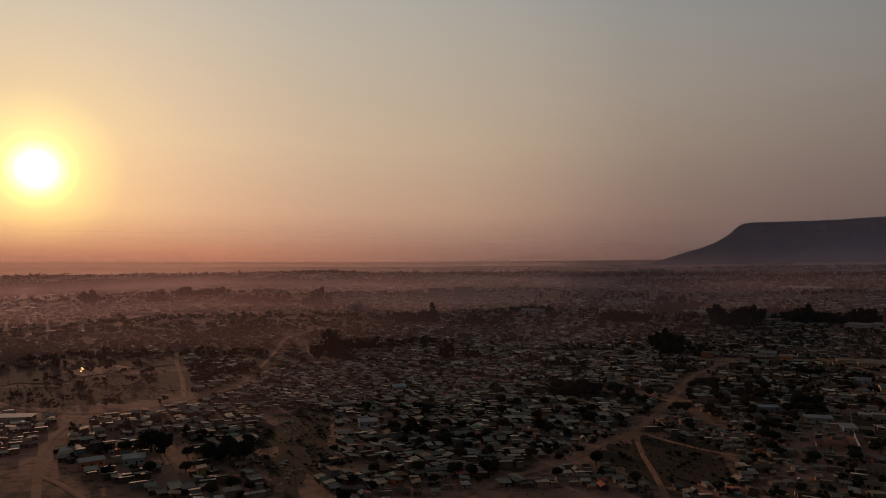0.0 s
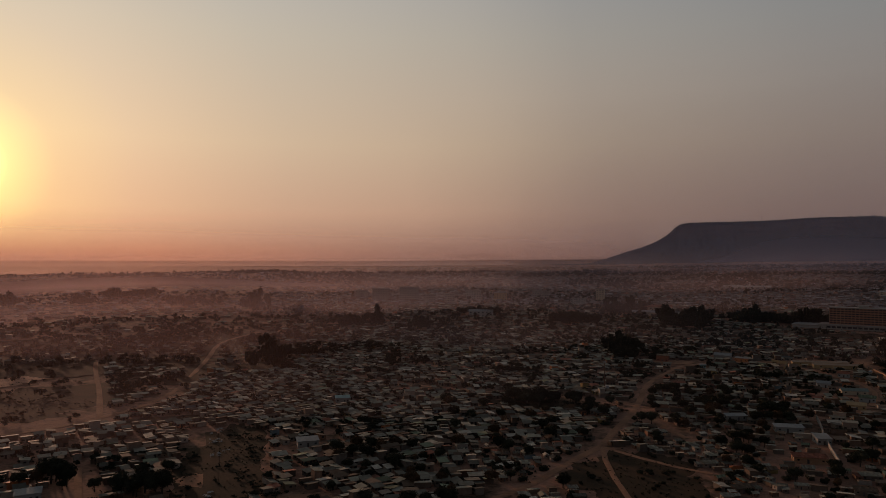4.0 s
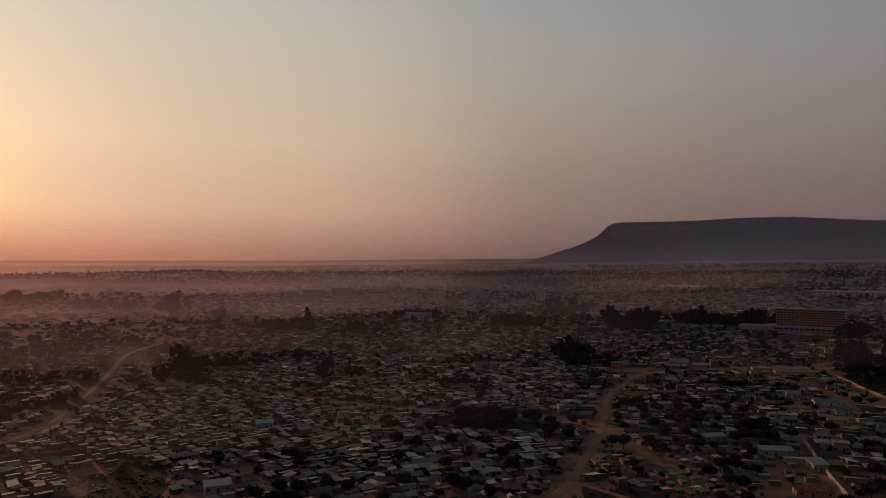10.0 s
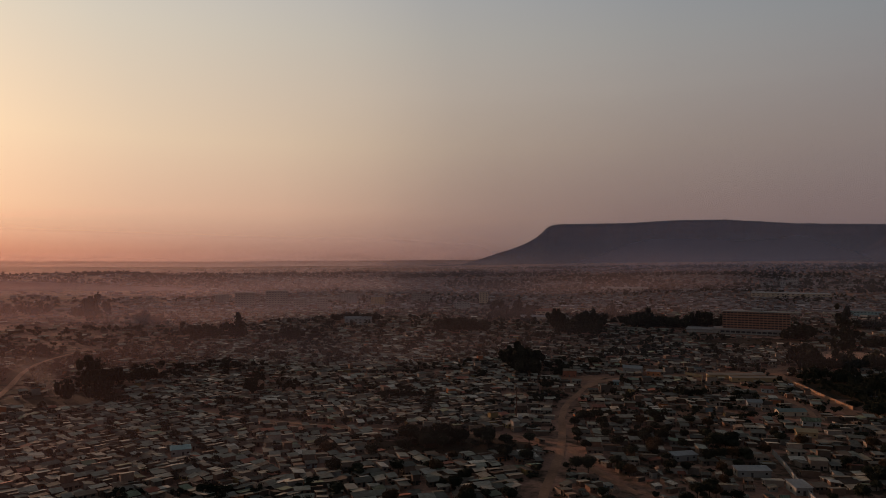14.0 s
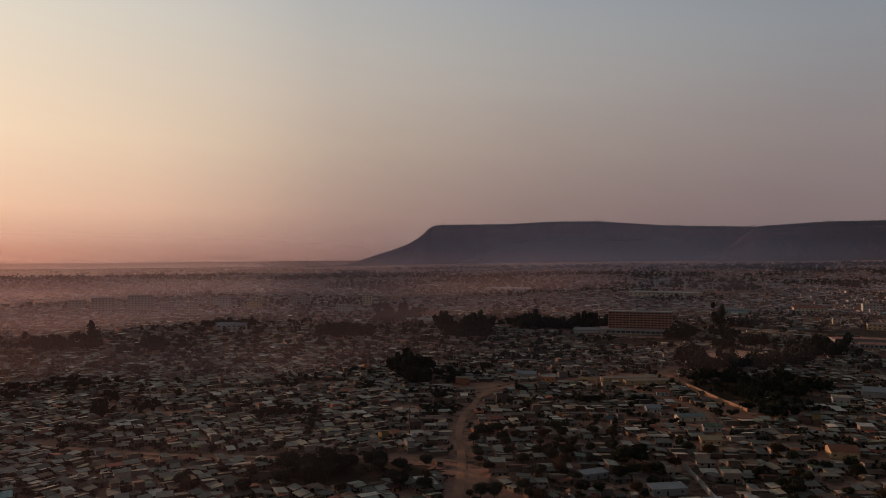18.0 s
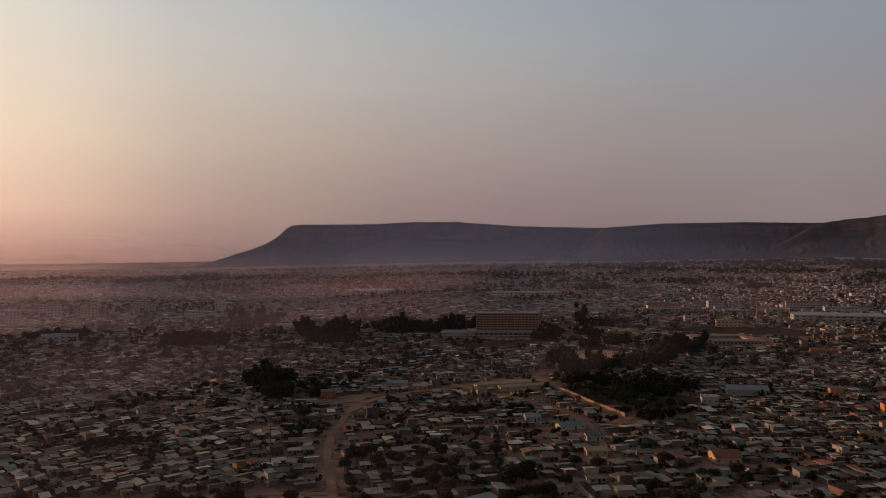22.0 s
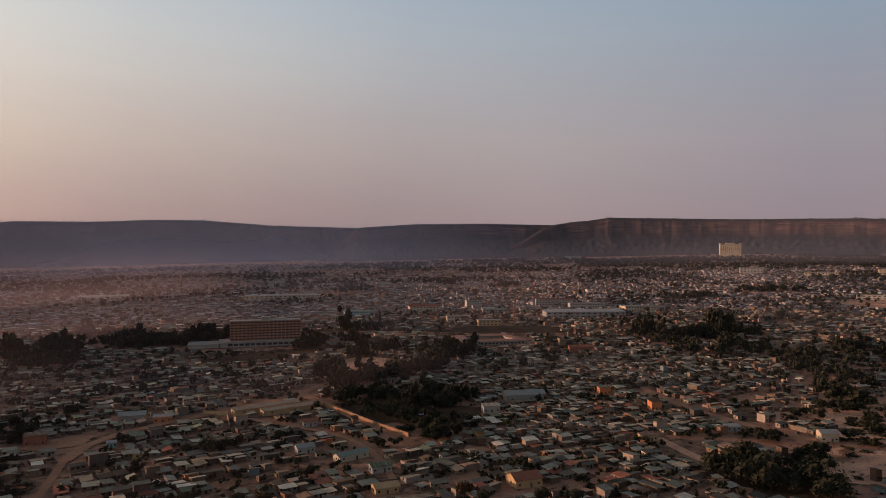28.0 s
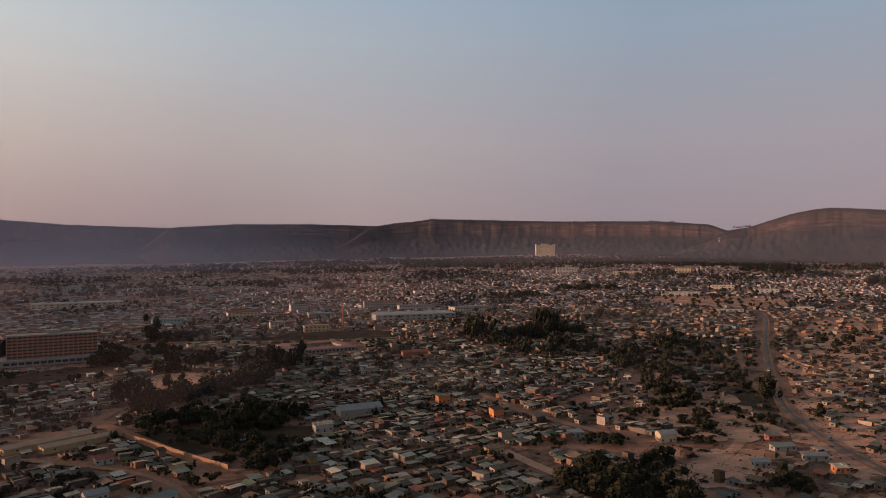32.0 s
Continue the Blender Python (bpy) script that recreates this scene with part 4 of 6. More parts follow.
def monument():
    x, y, z = sized(83.3, 0.92, 2560)
    bm = bmesh.new()
    box(bm, -4, 4, -4, 4, -8, 5)
    box(bm, -2.0, 2.0, -1.5, 1.5, 5, 20)
    box(bm, -7.5, 7.5, -0.9, 0.9, 14.5, 16.4)
    tube(bm, (0, 0, 20), (0, 0, 23), 1.2, 1.0, 8)
    ob = part("statue", bm, M_WHITE)
    ob.matrix_basis = pose(x, y, z + 4, 0, 0, -80) @ Matrix.Diagonal((0.5, 0.5, 0.5, 1))
    tagged(ob, "white statue with spread arms on the hillside", "statue")


monument()


def long_wall(name, points, h, material, label, thick=0.35):
    """A boundary wall of straight bays with piers and a coping."""
    x0, y0 = points[0]
    ob = tagged(empty(name, x0, y0), label, "wall")
    z0 = float(terr(x0, y0))
    for (ax, ay), (bx, by) in zip(points, points[1:]):
        length = math.hypot(bx - ax, by - ay)
        turn = math.atan2(by - ay, bx - ax)
        k = max(1, round(length / 6))
        for i in range(k):
            bm = bmesh.new()
            box(bm, 0, length / k - 0.05, -thick / 2, thick / 2, -0.5, h)
            bay = part("bay", bm, material, ob)
            t = i / k
            px, py = ax + (bx - ax) * t, ay + (by - ay) * t
            bay.location, bay.rotation_euler = (px - x0, py - y0, float(terr(px, py)) - z0), (0, 0, turn)
            bm = bmesh.new()
            box(bm, -0.25, 0.25, -0.25, 0.25, -0.5, h + 0.25)
            pier = part("pier", bm, M_CONC, ob)
            pier.location, pier.rotation_euler = bay.location, bay.rotation_euler
    LINES.append((np.array(points, float), 3.0))
    return ob


long_wall("boundary_wall", [(312, 470), (309, 450), (302, 416), (297, 385)], 2.1, M_CLAY, "long orange plastered boundary wall along a dirt road")
long_wall("boundary_wall", [(198, 306), (191, 286), (183, 266), (175, 243), (168, 221)], 2.2, M_CONC, "pale whitewashed boundary wall between yards")
long_wall("boundary_wall", [(255, 505), (262, 492), (250, 470)], 2.2, M_OCHRE, "low ochre school wall")
long_wall("boundary_wall", [(700, 190), (662, 176), (640, 160)], 1.5, M_CLAY, "curved clay wall on bare ground")


def special(name, x, y, turn, w, d, h, wall_m, roof_m, label, roof="shed", doors=1):
    """A single house, hall or store with its own colours."""
    ob = tagged(empty(name, x, y, turn), label, "house")
    dress_house(ob, w, d, h, wall_m, roof_m, roof)
    DISCS.append((x, y, w / 2 + 2.5, d / 2 + 2.5, radians(turn)))
    return ob


def dress_house(ob, w, d, h, wall_m, roof_m, roof, seed=0):
    rng = random.Random(seed)
    tilt = 0.5 if roof == "shed" else 0.0
    bm = bmesh.new()
    box(bm, -w / 2, w / 2, -d / 2, d / 2, -0.4, h, tilt)
    if roof == "gable":
        rise = d * 0.22
        for sx in (-w / 2, w / 2):
            vs = [bm.verts.new(p) for p in ((sx, -d / 2, h), (sx, d / 2, h), (sx, 0, h + rise))]
            bm.faces.new(vs if sx > 0 else vs[::-1])
    part("wall", bm, wall_m, ob)
    bm = bmesh.new()
    o, k = 0.45, max(3, round(w / 0.9))
    xs = [-w / 2 - o + i * (w + 2 * o) / k for i in range(k + 1)]
    lift = [0.06 * (i % 2) + rng.uniform(0, 0.03) for i in range(k + 1)]
    if roof == "gable":
        cuts = [(-d / 2 - o, h - 0.18), (0.0, h + rise + 0.03), (d / 2 + o, h - 0.18)]
    else:
        cuts = [(-d / 2 - o, h - 0.02), (d / 2 + o, h + tilt + 0.06)]
    grid = [[[bm.verts.new((x, y, z + l + dz)) for x, l in zip(xs, lift)] for y, z in cuts] for dz in (0.0, 0.06)]
    for j in range(len(cuts) - 1):
        for i in range(k):
            bm.faces.new((grid[1][j][i], grid[1][j][i + 1], grid[1][j + 1][i + 1], grid[1][j + 1][i]))
            bm.faces.new((grid[0][j + 1][i], grid[0][j + 1][i + 1], grid[0][j][i + 1], grid[0][j][i]))
    for i in range(k):
        bm.faces.new((grid[0][0][i], grid[0][0][i + 1], grid[1][0][i + 1], grid[1][0][i]))
        bm.faces.new((grid[1][-1][i], grid[1][-1][i + 1], grid[0][-1][i + 1], grid[0][-1][i]))
    for j in range(len(cuts) - 1):
        bm.faces.new((grid[1][j][0], grid[1][j + 1][0], grid[0][j + 1][0], grid[0][j][0]))
        bm.faces.new((grid[0][j][-1], grid[0][j + 1][-1], grid[1][j + 1][-1], grid[1][j][-1]))
    part("roof", bm, roof_m, ob)
    bm = bmesh.new()
    box(bm, -0.42, 0.42, -0.07, 0.0, -0.1, 1.75)
    door = part("door", bm, M_DOOR, ob)
    door.location = (rng.uniform(-0.15, 0.15) * w, -d / 2, 0.0)
    for sx in (-0.36, 0.36):
        bm = bmesh.new()
        box(bm, -0.45, 0.45, -0.05, 0.0, 0.0, 0.7)
        win = part("window", bm, M_DARK, ob)
        win.location = (sx * w, -d / 2, 1.05)
    bm = bmesh.new()
    box(bm, 0.0, 0.05, -0.5, 0.5, 0.0, 0.9)
    win = part("window", bm, M_DARK, ob)
    win.location = (w / 2, 0.0, 1.05)
    bm = bmesh.new()
    box(bm, -0.05, 0.0, -0.5, 0.5, 0.0, 0.9)
    win = part("window", bm, M_DARK, ob)
    win.location = (-w / 2, 0.0, 1.05)


special("school_hall", 285, 488, -10, 40, 5.5, 2.6, M_OCHRE, M_TAN, "long ochre school hall with a pale roof")
special("school_hall", 292, 475, -10, 34, 5.5, 2.6, M_OCHRE, M_TAN, "second long school hall beside a dirt yard")
special("shop", 192, 476, -24, 3.9, 2.7, 2.4, M_TEAL, M_IRON, "small pale blue kiosk on a dirt yard")
special("house", 170, 508, -24, 9.2, 5.4, 4.8, M_TILE, M_ROOF, "two-storey reddish house at the junction")
special("hall", 222, 520, -30, 13.1, 6.8, 3.6, M_CONC, M_IRON, "pale hall with a white iron roof", "gable")
special("store", 232, 506, -30, 9.2, 5.4, 3.1, M_ORANGE, M_CONC, "orange flat-roofed store at the street")
special("house", 279, 440, -30, 7.2, 5.4, 2.7, M_WHITE, M_TILE, "white house with a dark red roof", "gable")
special("classroom_block", 254, 378, -8, 15, 5.4, 2.6, M_CREAM, M_GREEN, "cream classroom block with a long green roof", "gable")
special("house", 247, 402, -20, 7.9, 5.4, 2.9, M_WHITE, M_IRON, "whitewashed house with a pale roof", "gable")
special("house", 250, 355, -24, 8.5, 5.4, 2.7, M_WHITE, M_ROOF, "whitewashed house beside a green-roofed hall", "gable")
special("house", 368, 294, -33, 7.9, 4.8, 2.9, M_OCHRE, M_ROOF, "ochre house with a rusty iron roof")
special("house", 449, 363, -40, 7.2, 5.4, 4.4, M_ORANGE, M_ROOF, "bright orange two-storey house among shacks")
special("house", 430, 320, -40, 5.9, 6.1, 5.1, M_ORANGE, M_ROOF, "bright orange two-storey house at a dirt road")
special("store", 422, 229, -52, 7.9, 6.1, 4.1, M_CREAM, M_IRON, "cream store house with a pale gabled roof", "gable")
special("store", 404, 392, -38, 24, 9.6, 3.8, M_CONC, M_IRON, "large grey iron-roofed store among shacks", "gable")
special("house", 366, 388, -38, 9.2, 6.1, 3.7, M_WHITE, M_ROOF, "two-tone white house with an iron roof")
special("house", 412, 270, -40, 7.2, 4.1, 2.5, M_WHITE, M_IRON, "white shed with a pale blue side")
special("house", 398, 186, -58, 7, 3.6, 2.5, M_CONC, M_IRON, "white flat-roofed house on sandy ground")
special("house", 418, 166, -60, 10, 3.8, 2.4, M_CONC, M_IRON, "row of white houses beside the asphalt road")
special("house", 404, 157, -60, 5.4, 4.2, 2.4, M_ORANGE, M_ROOF, "orange house with a rusty roof by the road")
special("house", 446, 184, -55, 6.5, 4, 2.3, M_TILE, M_ROOF, "reddish house with a grey iron roof")
special("house", 429, 179, -55, 10.5, 4.6, 2.3, M_CONC, M_GREEN, "greenish-roofed houses on a bare slope")
special("house", 590, 395, -45, 5.9, 4.1, 2.9, M_ORANGE, M_ROOF, "red house between grey iron roofs")
special("hall", 586, 462, -45, 20.8, 7.2, 3.6, M_TILE, M_TILE, "long red-roofed hall among houses", "gable")
special("house", 155, 303, 5, 10.5, 4.1, 2.5, M_CONC, M_IRON, "grey house with a bright iron roof")
special("store", 172, 279, -8, 13, 5.2, 2.6, M_CONC, M_IRON, "long pale store with a bright iron roof")
special("store", 178, 258, -8, 5.9, 8.2, 2.9, M_CONC, M_IRON, "pale flat store beside a boundary wall")
special("hall", 158, 226, -12, 13, 5, 2.5, M_CLAY, M_ROOF, "clay walled yard building with an iron roof")
special("house", 275, 300, -28, 11.2, 8.8, 3.2, M_OCHRE, M_TILE, "large house with a broad pinkish roof", "gable")
special("house", 233, 334, -24, 9.2, 5.4, 2.7, M_OCHRE, M_OCHRE, "ochre house with a mustard yellow roof", "gable")
special("house", -57, 240, 20, 9.2, 6.1, 2.7, M_CONC, M_IRON, "house with a pale blue-grey iron roof")
special("store", -59, 335, 15, 7.9, 5.4, 2.9, M_CONC, M_TEAL, "house with a bluish iron roof among shacks")
special("hall", -152, 157, 40, 9.2, 4.1, 2.7, M_ORANGE, M_IRON, "long shed with a bright sunlit roof")
special("hall", -240, 224, 12, 20.8, 6.4, 2.9, M_CONC, M_IRON, "long pale shed beside the dirt road")
special("house", -137, 163, 30, 7.9, 5.4, 2.9, M_WHITE, M_IRON, "white-walled house with pale iron roof")

# ---- houses of the town ----
# open ground without houses
OPEN = [[(-367, 440), (-272, 452), (-228, 375), (-182, 288), (-195, 246), (-225, 250), (-430, 320)], [(-182, 268), (-150, 292), (-128, 298), (-122, 282), (-145, 274)],
        [(-78, 150), (-90, 215), (-100, 265), (-86, 270), (-68, 215), (-60, 160)], [(375, 300), (395, 215), (450, 232), (520, 258), (560, 270), (520, 225), (450, 200)]]
AIM = ((26, -113, -58, 10), (13, 10, -45, 24), (40, 110, -12, 60), (72, 163, 12, 82))


def spots():
    """House places on three loose street grids, with size and turn."""
    rng = np.random.default_rng(5)
    out = []
    for turn, lo, hi, wide, lane in ((38, -3000, -20, 0.74, 0), (14, -20, 118, 0.82, 0), (-14, 118, 300, 0.98, 5), (-24, 300, 520, 0.86, 9), (-34, 520, 3200, 0.88, 0)):
        for r0, r1, sx, sy in ((95, 660, 7.7, 6.4), (660, 1250, 10.2, 9.2), (1250, 2000, 14.5, 13.5), (2000, 2900, 21, 20)):
            t = radians(turn)
            sx, sy = (sx * wide, sy * wide) if r1 < 700 else (sx, sy)
            u = np.arange(-r1 * 1.05, r1 * 1.05, sx)
            v = np.arange(-r1 * 1.05, r1 * 1.05, sy)
            uu, vv = np.meshgrid(u, v)
            row = np.round(vv.ravel() / sy).astype(int)
            uu, vv = uu.ravel(), vv.ravel()
            uu = uu + rng.uniform(-0.28, 0.28, len(uu)) * sx + 3.0 * np.sin(vv * 0.013)
            vv = vv + rng.uniform(-0.25, 0.25, len(vv)) * sy + 4.0 * np.sin(uu * 0.017)
            x, y = 40 + uu * math.cos(t) - vv * math.sin(t), 60 + uu * math.sin(t) + vv * math.cos(t)
            az = np.degrees(np.arctan2(x - 40, y - 60))
            r = np.hypot(x - 40, y - 60)
            edge = 22 * np.sin(y * 0.02)
            ok = (r >= r0) & (r < r1) & (az > -66) & (az < 102) & (x + edge >= lo) & (x + edge < hi) & (y > -10)
            ok &= ~((az > 57) & (r > 2050)) & ~((az > 84) & (r > 1850)) & ~((az > 47) & (r > 2450))
            ok &= ~((az < -8) & (r > 480) & (rng.uniform(0, 1, len(x)) < np.clip((-8 - az) / 12, 0, 1) * 0.7))
            if lane and r1 < 700:
                ok &= row % lane != 0
            ok &= rng.uniform(0, 1, len(x)) > np.where(r > 1250, 0.12, 0.09)
            x, y, r, az = x[ok], y[ok], r[ok], az[ok]
            grow = np.where(r > 1250, 1.4, np.where(r > 660, 1.25, 1.0))
            grow = grow * (wide if r1 < 700 else 1.0)
            w = rng.uniform(3.2, 7.4, len(x)) * grow
            d = rng.uniform(2.9, 4.6, len(x)) * grow ** 0.6
            big = rng.uniform(0, 1, len(x)) > 0.95
            w[big] *= 1.5
            h = rng.uniform(1.5, 2.1, len(x)) * np.where(r > 1250, 1.35, np.where(r > 660, 1.1, 1.0)) + np.where(rng.uniform(0, 1, len(x)) > 0.97, 2.2, 0.0)
            ang = turn + rng.normal(0, 5, len(x)) + np.where(rng.uniform(0, 1, len(x)) > 0.72, 90, 0) + np.where(rng.uniform(0, 1, len(x)) > 0.5, 180, 0)
            out.append(np.stack([x, y, w, d, h, ang], 1))
    return np.concatenate(out)


def clear_of(P, extra=0.0):
    """Which places keep off the roads, fields and single buildings."""
    ok = np.ones(len(P), bool)
    xy = P[:, :2]
    for pts, half in LINES:
        lo, hi = pts.min(0) - 30, pts.max(0) + 30
        cand = np.nonzero(ok & (xy > lo).all(1) & (xy < hi).all(1))[0]
        if len(cand) == 0:
            continue
        q = xy[cand]
        best = np.full(len(q), 1e9)
        for a, b in zip(pts, pts[1:]):
            ab = b - a
            t = np.clip(((q - a) @ ab) / max(ab @ ab, 1e-6), 0, 1)
            best = np.minimum(best, np.hypot(*(q - a - t[:, None] * ab).T))
        ok[cand[best < half + 2.2 + extra]] = False
    rg = np.random.default_rng(77)
    for x0, x1, y0, y1, keep in ((330, 560, 80, 235, 0.30), (560, 980, 40, 190, 0.45), (440, 640, 190, 300, 0.5), (-280, -160, 290, 520, 0.75), (-420, -230, 440, 660, 0.6), (-130, -40, 120, 280, 0.75), (-330, -130, 60, 262, 0.62)):
        inside = (xy[:, 0] > x0) & (xy[:, 0] < x1) & (xy[:, 1] > y0) & (xy[:, 1] < y1)
        ok &= ~(inside & (rg.uniform(0, 1, len(xy)) > keep))
    for poly in OPEN:
        inside = np.zeros(len(xy), bool)
        for (ax, ay), (bx, by) in zip(poly, poly[1:] + poly[:1]):
            cross = (ay > xy[:, 1]) != (by > xy[:, 1])
            inside ^= cross & (xy[:, 0] < (bx - ax) * (xy[:, 1] - ay) / ((by - ay) or 1e-9) + ax)
        ok &= ~inside
    for x, y, rx, ry, turn in DISCS:
        dx, dy = xy[:, 0] - x, xy[:, 1] - y
        u, v = dx * math.cos(turn) + dy * math.sin(turn), -dx * math.sin(turn) + dy * math.cos(turn)
        ok &= (u / (rx + 3)) ** 2 + (v / (ry + 3)) ** 2 > 1
    return ok


def leaf_cloud(rng, lobes, count, size):
    """Small leaf clumps spread through rounded lobes, most of them near the skin."""
    vs, fs = [], []
    wsum = np.array([l[3] ** 2 for l in lobes])
    pick = rng.choice(len(lobes), count, p=wsum / wsum.sum())
    for i in pick:
        cx, cy, cz, r, flat = lobes[i]
        v = rng.normal(size=3)
        v /= np.linalg.norm(v)
        v *= r * rng.uniform(0.55, 1.05)
        p = np.array((cx + v[0], cy + v[1], cz + v[2] * flat))
        a, b = rng.normal(size=3), rng.normal(size=3)
        a /= np.linalg.norm(a)
        b -= a * (a @ b)
        b /= np.linalg.norm(b)
        s = size * rng.uniform(0.8, 1.7)
        k = len(vs)
        vs += [tuple(p - a * s), tuple(p + b * s * 0.6), tuple(p + a * s), tuple(p - b * s * 0.6)]
        fs.append((k, k + 1, k + 2, k + 3))
    for cx, cy, cz, r, flat in lobes:
        k = len(vs)
        ring = [rng.uniform(0.62, 0.80) * r for _ in range(14)]
        vs += [(cx, cy, cz - ring[12] * flat)]
        for lev, w in ((-0.45, 0.85), (0.45, 0.85)):
            for i in range(6):
                q = ring[i + (6 if lev > 0 else 0)] * w
                vs.append((cx + q * math.cos(i * 1.0472 + lev), cy + q * math.sin(i * 1.0472 + lev), cz + lev * r * 0.75 * flat))
        vs += [(cx, cy, cz + ring[13] * flat)]
        for i in range(6):
            j = (i + 1) % 6
            fs += [(k, k + 1 + j, k + 1 + i), (k + 1 + i, k + 1 + j, k + 7 + j, k + 7 + i), (k + 7 + i, k + 7 + j, k + 13)]
    return vs, fs


def tree_form(kind, rng):
    """Limbs and crown lobes of a tree about 8 m high."""
    if kind == "round":
        lobes = [(0, 0, 4.9, 2.6, 0.8)] + [(1.9 * math.cos(a), 1.9 * math.sin(a), 4.2 + rng.uniform(-0.6, 1.2), rng.uniform(1.5, 2.1), 0.8) for a in rng.uniform(0, 6.28, 6)]
        return 2.0, 0.28, lobes, 2300, 0.20
    if kind == "tall":
        lobes = [(rng.uniform(-1.2, 1.2), rng.uniform(-1.2, 1.2), z, rng.uniform(1.4, 2.2), 1.1) for z in np.linspace(3.2, 12.0, 9)]
        return 6.0, 0.35, lobes, 1900, 0.20
    if kind == "spire":
        lobes = [(0, 0, z, max(0.35, 1.2 * (1 - abs(z - 3.5) / 8)), 1.3) for z in np.linspace(1.5, 10.5, 9)]
        return 3.0, 0.2, lobes, 700, 0.25
    if kind == "umbrella":
        lobes = [(2.6 * math.cos(a) * q, 2.6 * math.sin(a) * q, 6.0 + rng.uniform(-0.4, 0.7), rng.uniform(1.2, 1.8), 0.55) for a, q in zip(rng.uniform(0, 6.28, 8), (0.2, 1, 1.2, 0.9, 1.3, 1, 0.7, 1.1))]
        return 4.6, 0.3, lobes, 1050, 0.27
    lobes = [(rng.uniform(-1.2, 1.2), rng.uniform(-1.2, 1.2), rng.uniform(0.7, 1.6), rng.uniform(0.8, 1.3), 0.75) for _ in range(5)]
    return 0.6, 0.12, lobes, 480, 0.22


def build_tree(kind, seed, leaf):
    rng = np.random.default_rng(seed)
    clear, girth, lobes, count, size = tree_form(kind, rng)
    words = {"round": "dusty dark green broad-crowned tree beside houses", "tall": "tall dark narrow-crowned tree above the roofs", "spire": "dark pointed cypress-like tree",
             "umbrella": "flat-crowned spreading tree with a bare trunk", "bush": "low dusty bush between the houses"}[kind]
    if leaf is M_LEAF_DRY:
        words = "half-bare tree with dry reddish brown leaves"
    ob = tagged(new("bush" if kind == "bush" else "tree"), words, "bush" if kind == "bush" else "tree", "trees of the town")
    bm = bmesh.new()
    top = max(l[2] for l in lobes)
    tube(bm, (0, 0, -0.3), (0.1, 0.05, clear), girth, girth * 0.7)
    tube(bm, (0.1, 0.05, clear), (0, 0, top * 0.9), girth * 0.7, girth * 0.2)
    for l in lobes[1:6]:
        tube(bm, (0.1, 0.05, clear * 0.9), (l[0] * 0.9, l[1] * 0.9, l[2]), girth * 0.45, girth * 0.12, 5)
    part("trunk", bm, M_BARK, ob)
    vs, fs = leaf_cloud(rng, lobes, count, size)
    crown = soup("crown", vs, fs, [leaf])
    crown.parent = ob
    return ob


TREE_KINDS = [("round", 1, M_LEAF), ("round", 2, M_LEAF), ("tall", 3, M_LEAF), ("tall", 4, M_LEAF), ("spire", 5, M_LEAF), ("umbrella", 6, M_LEAF), ("bush", 7, M_LEAF), ("round", 8, M_LEAF_DRY), ("bush", 9, M_LEAF), ("round", 10, M_LEAF)]
tree_first = {}
WANTED = []


def plant(kind, x, y, scale, turn):
    WANTED.append((kind, x, y, scale, turn))


def set_tree(kind, x, y, scale, turn):
    m = pose(x, y, float(terr(x, y)), 0, 0, turn) @ Matrix.Diagonal((scale, scale, scale, 1))
    if kind not in tree_first:
        ob = build_tree(*TREE_KINDS[kind])
        ob.matrix_basis = m
        tree_first[kind] = ob
    else:
        o = copy_thing(tree_first[kind], Matrix())
        o.matrix_basis = m


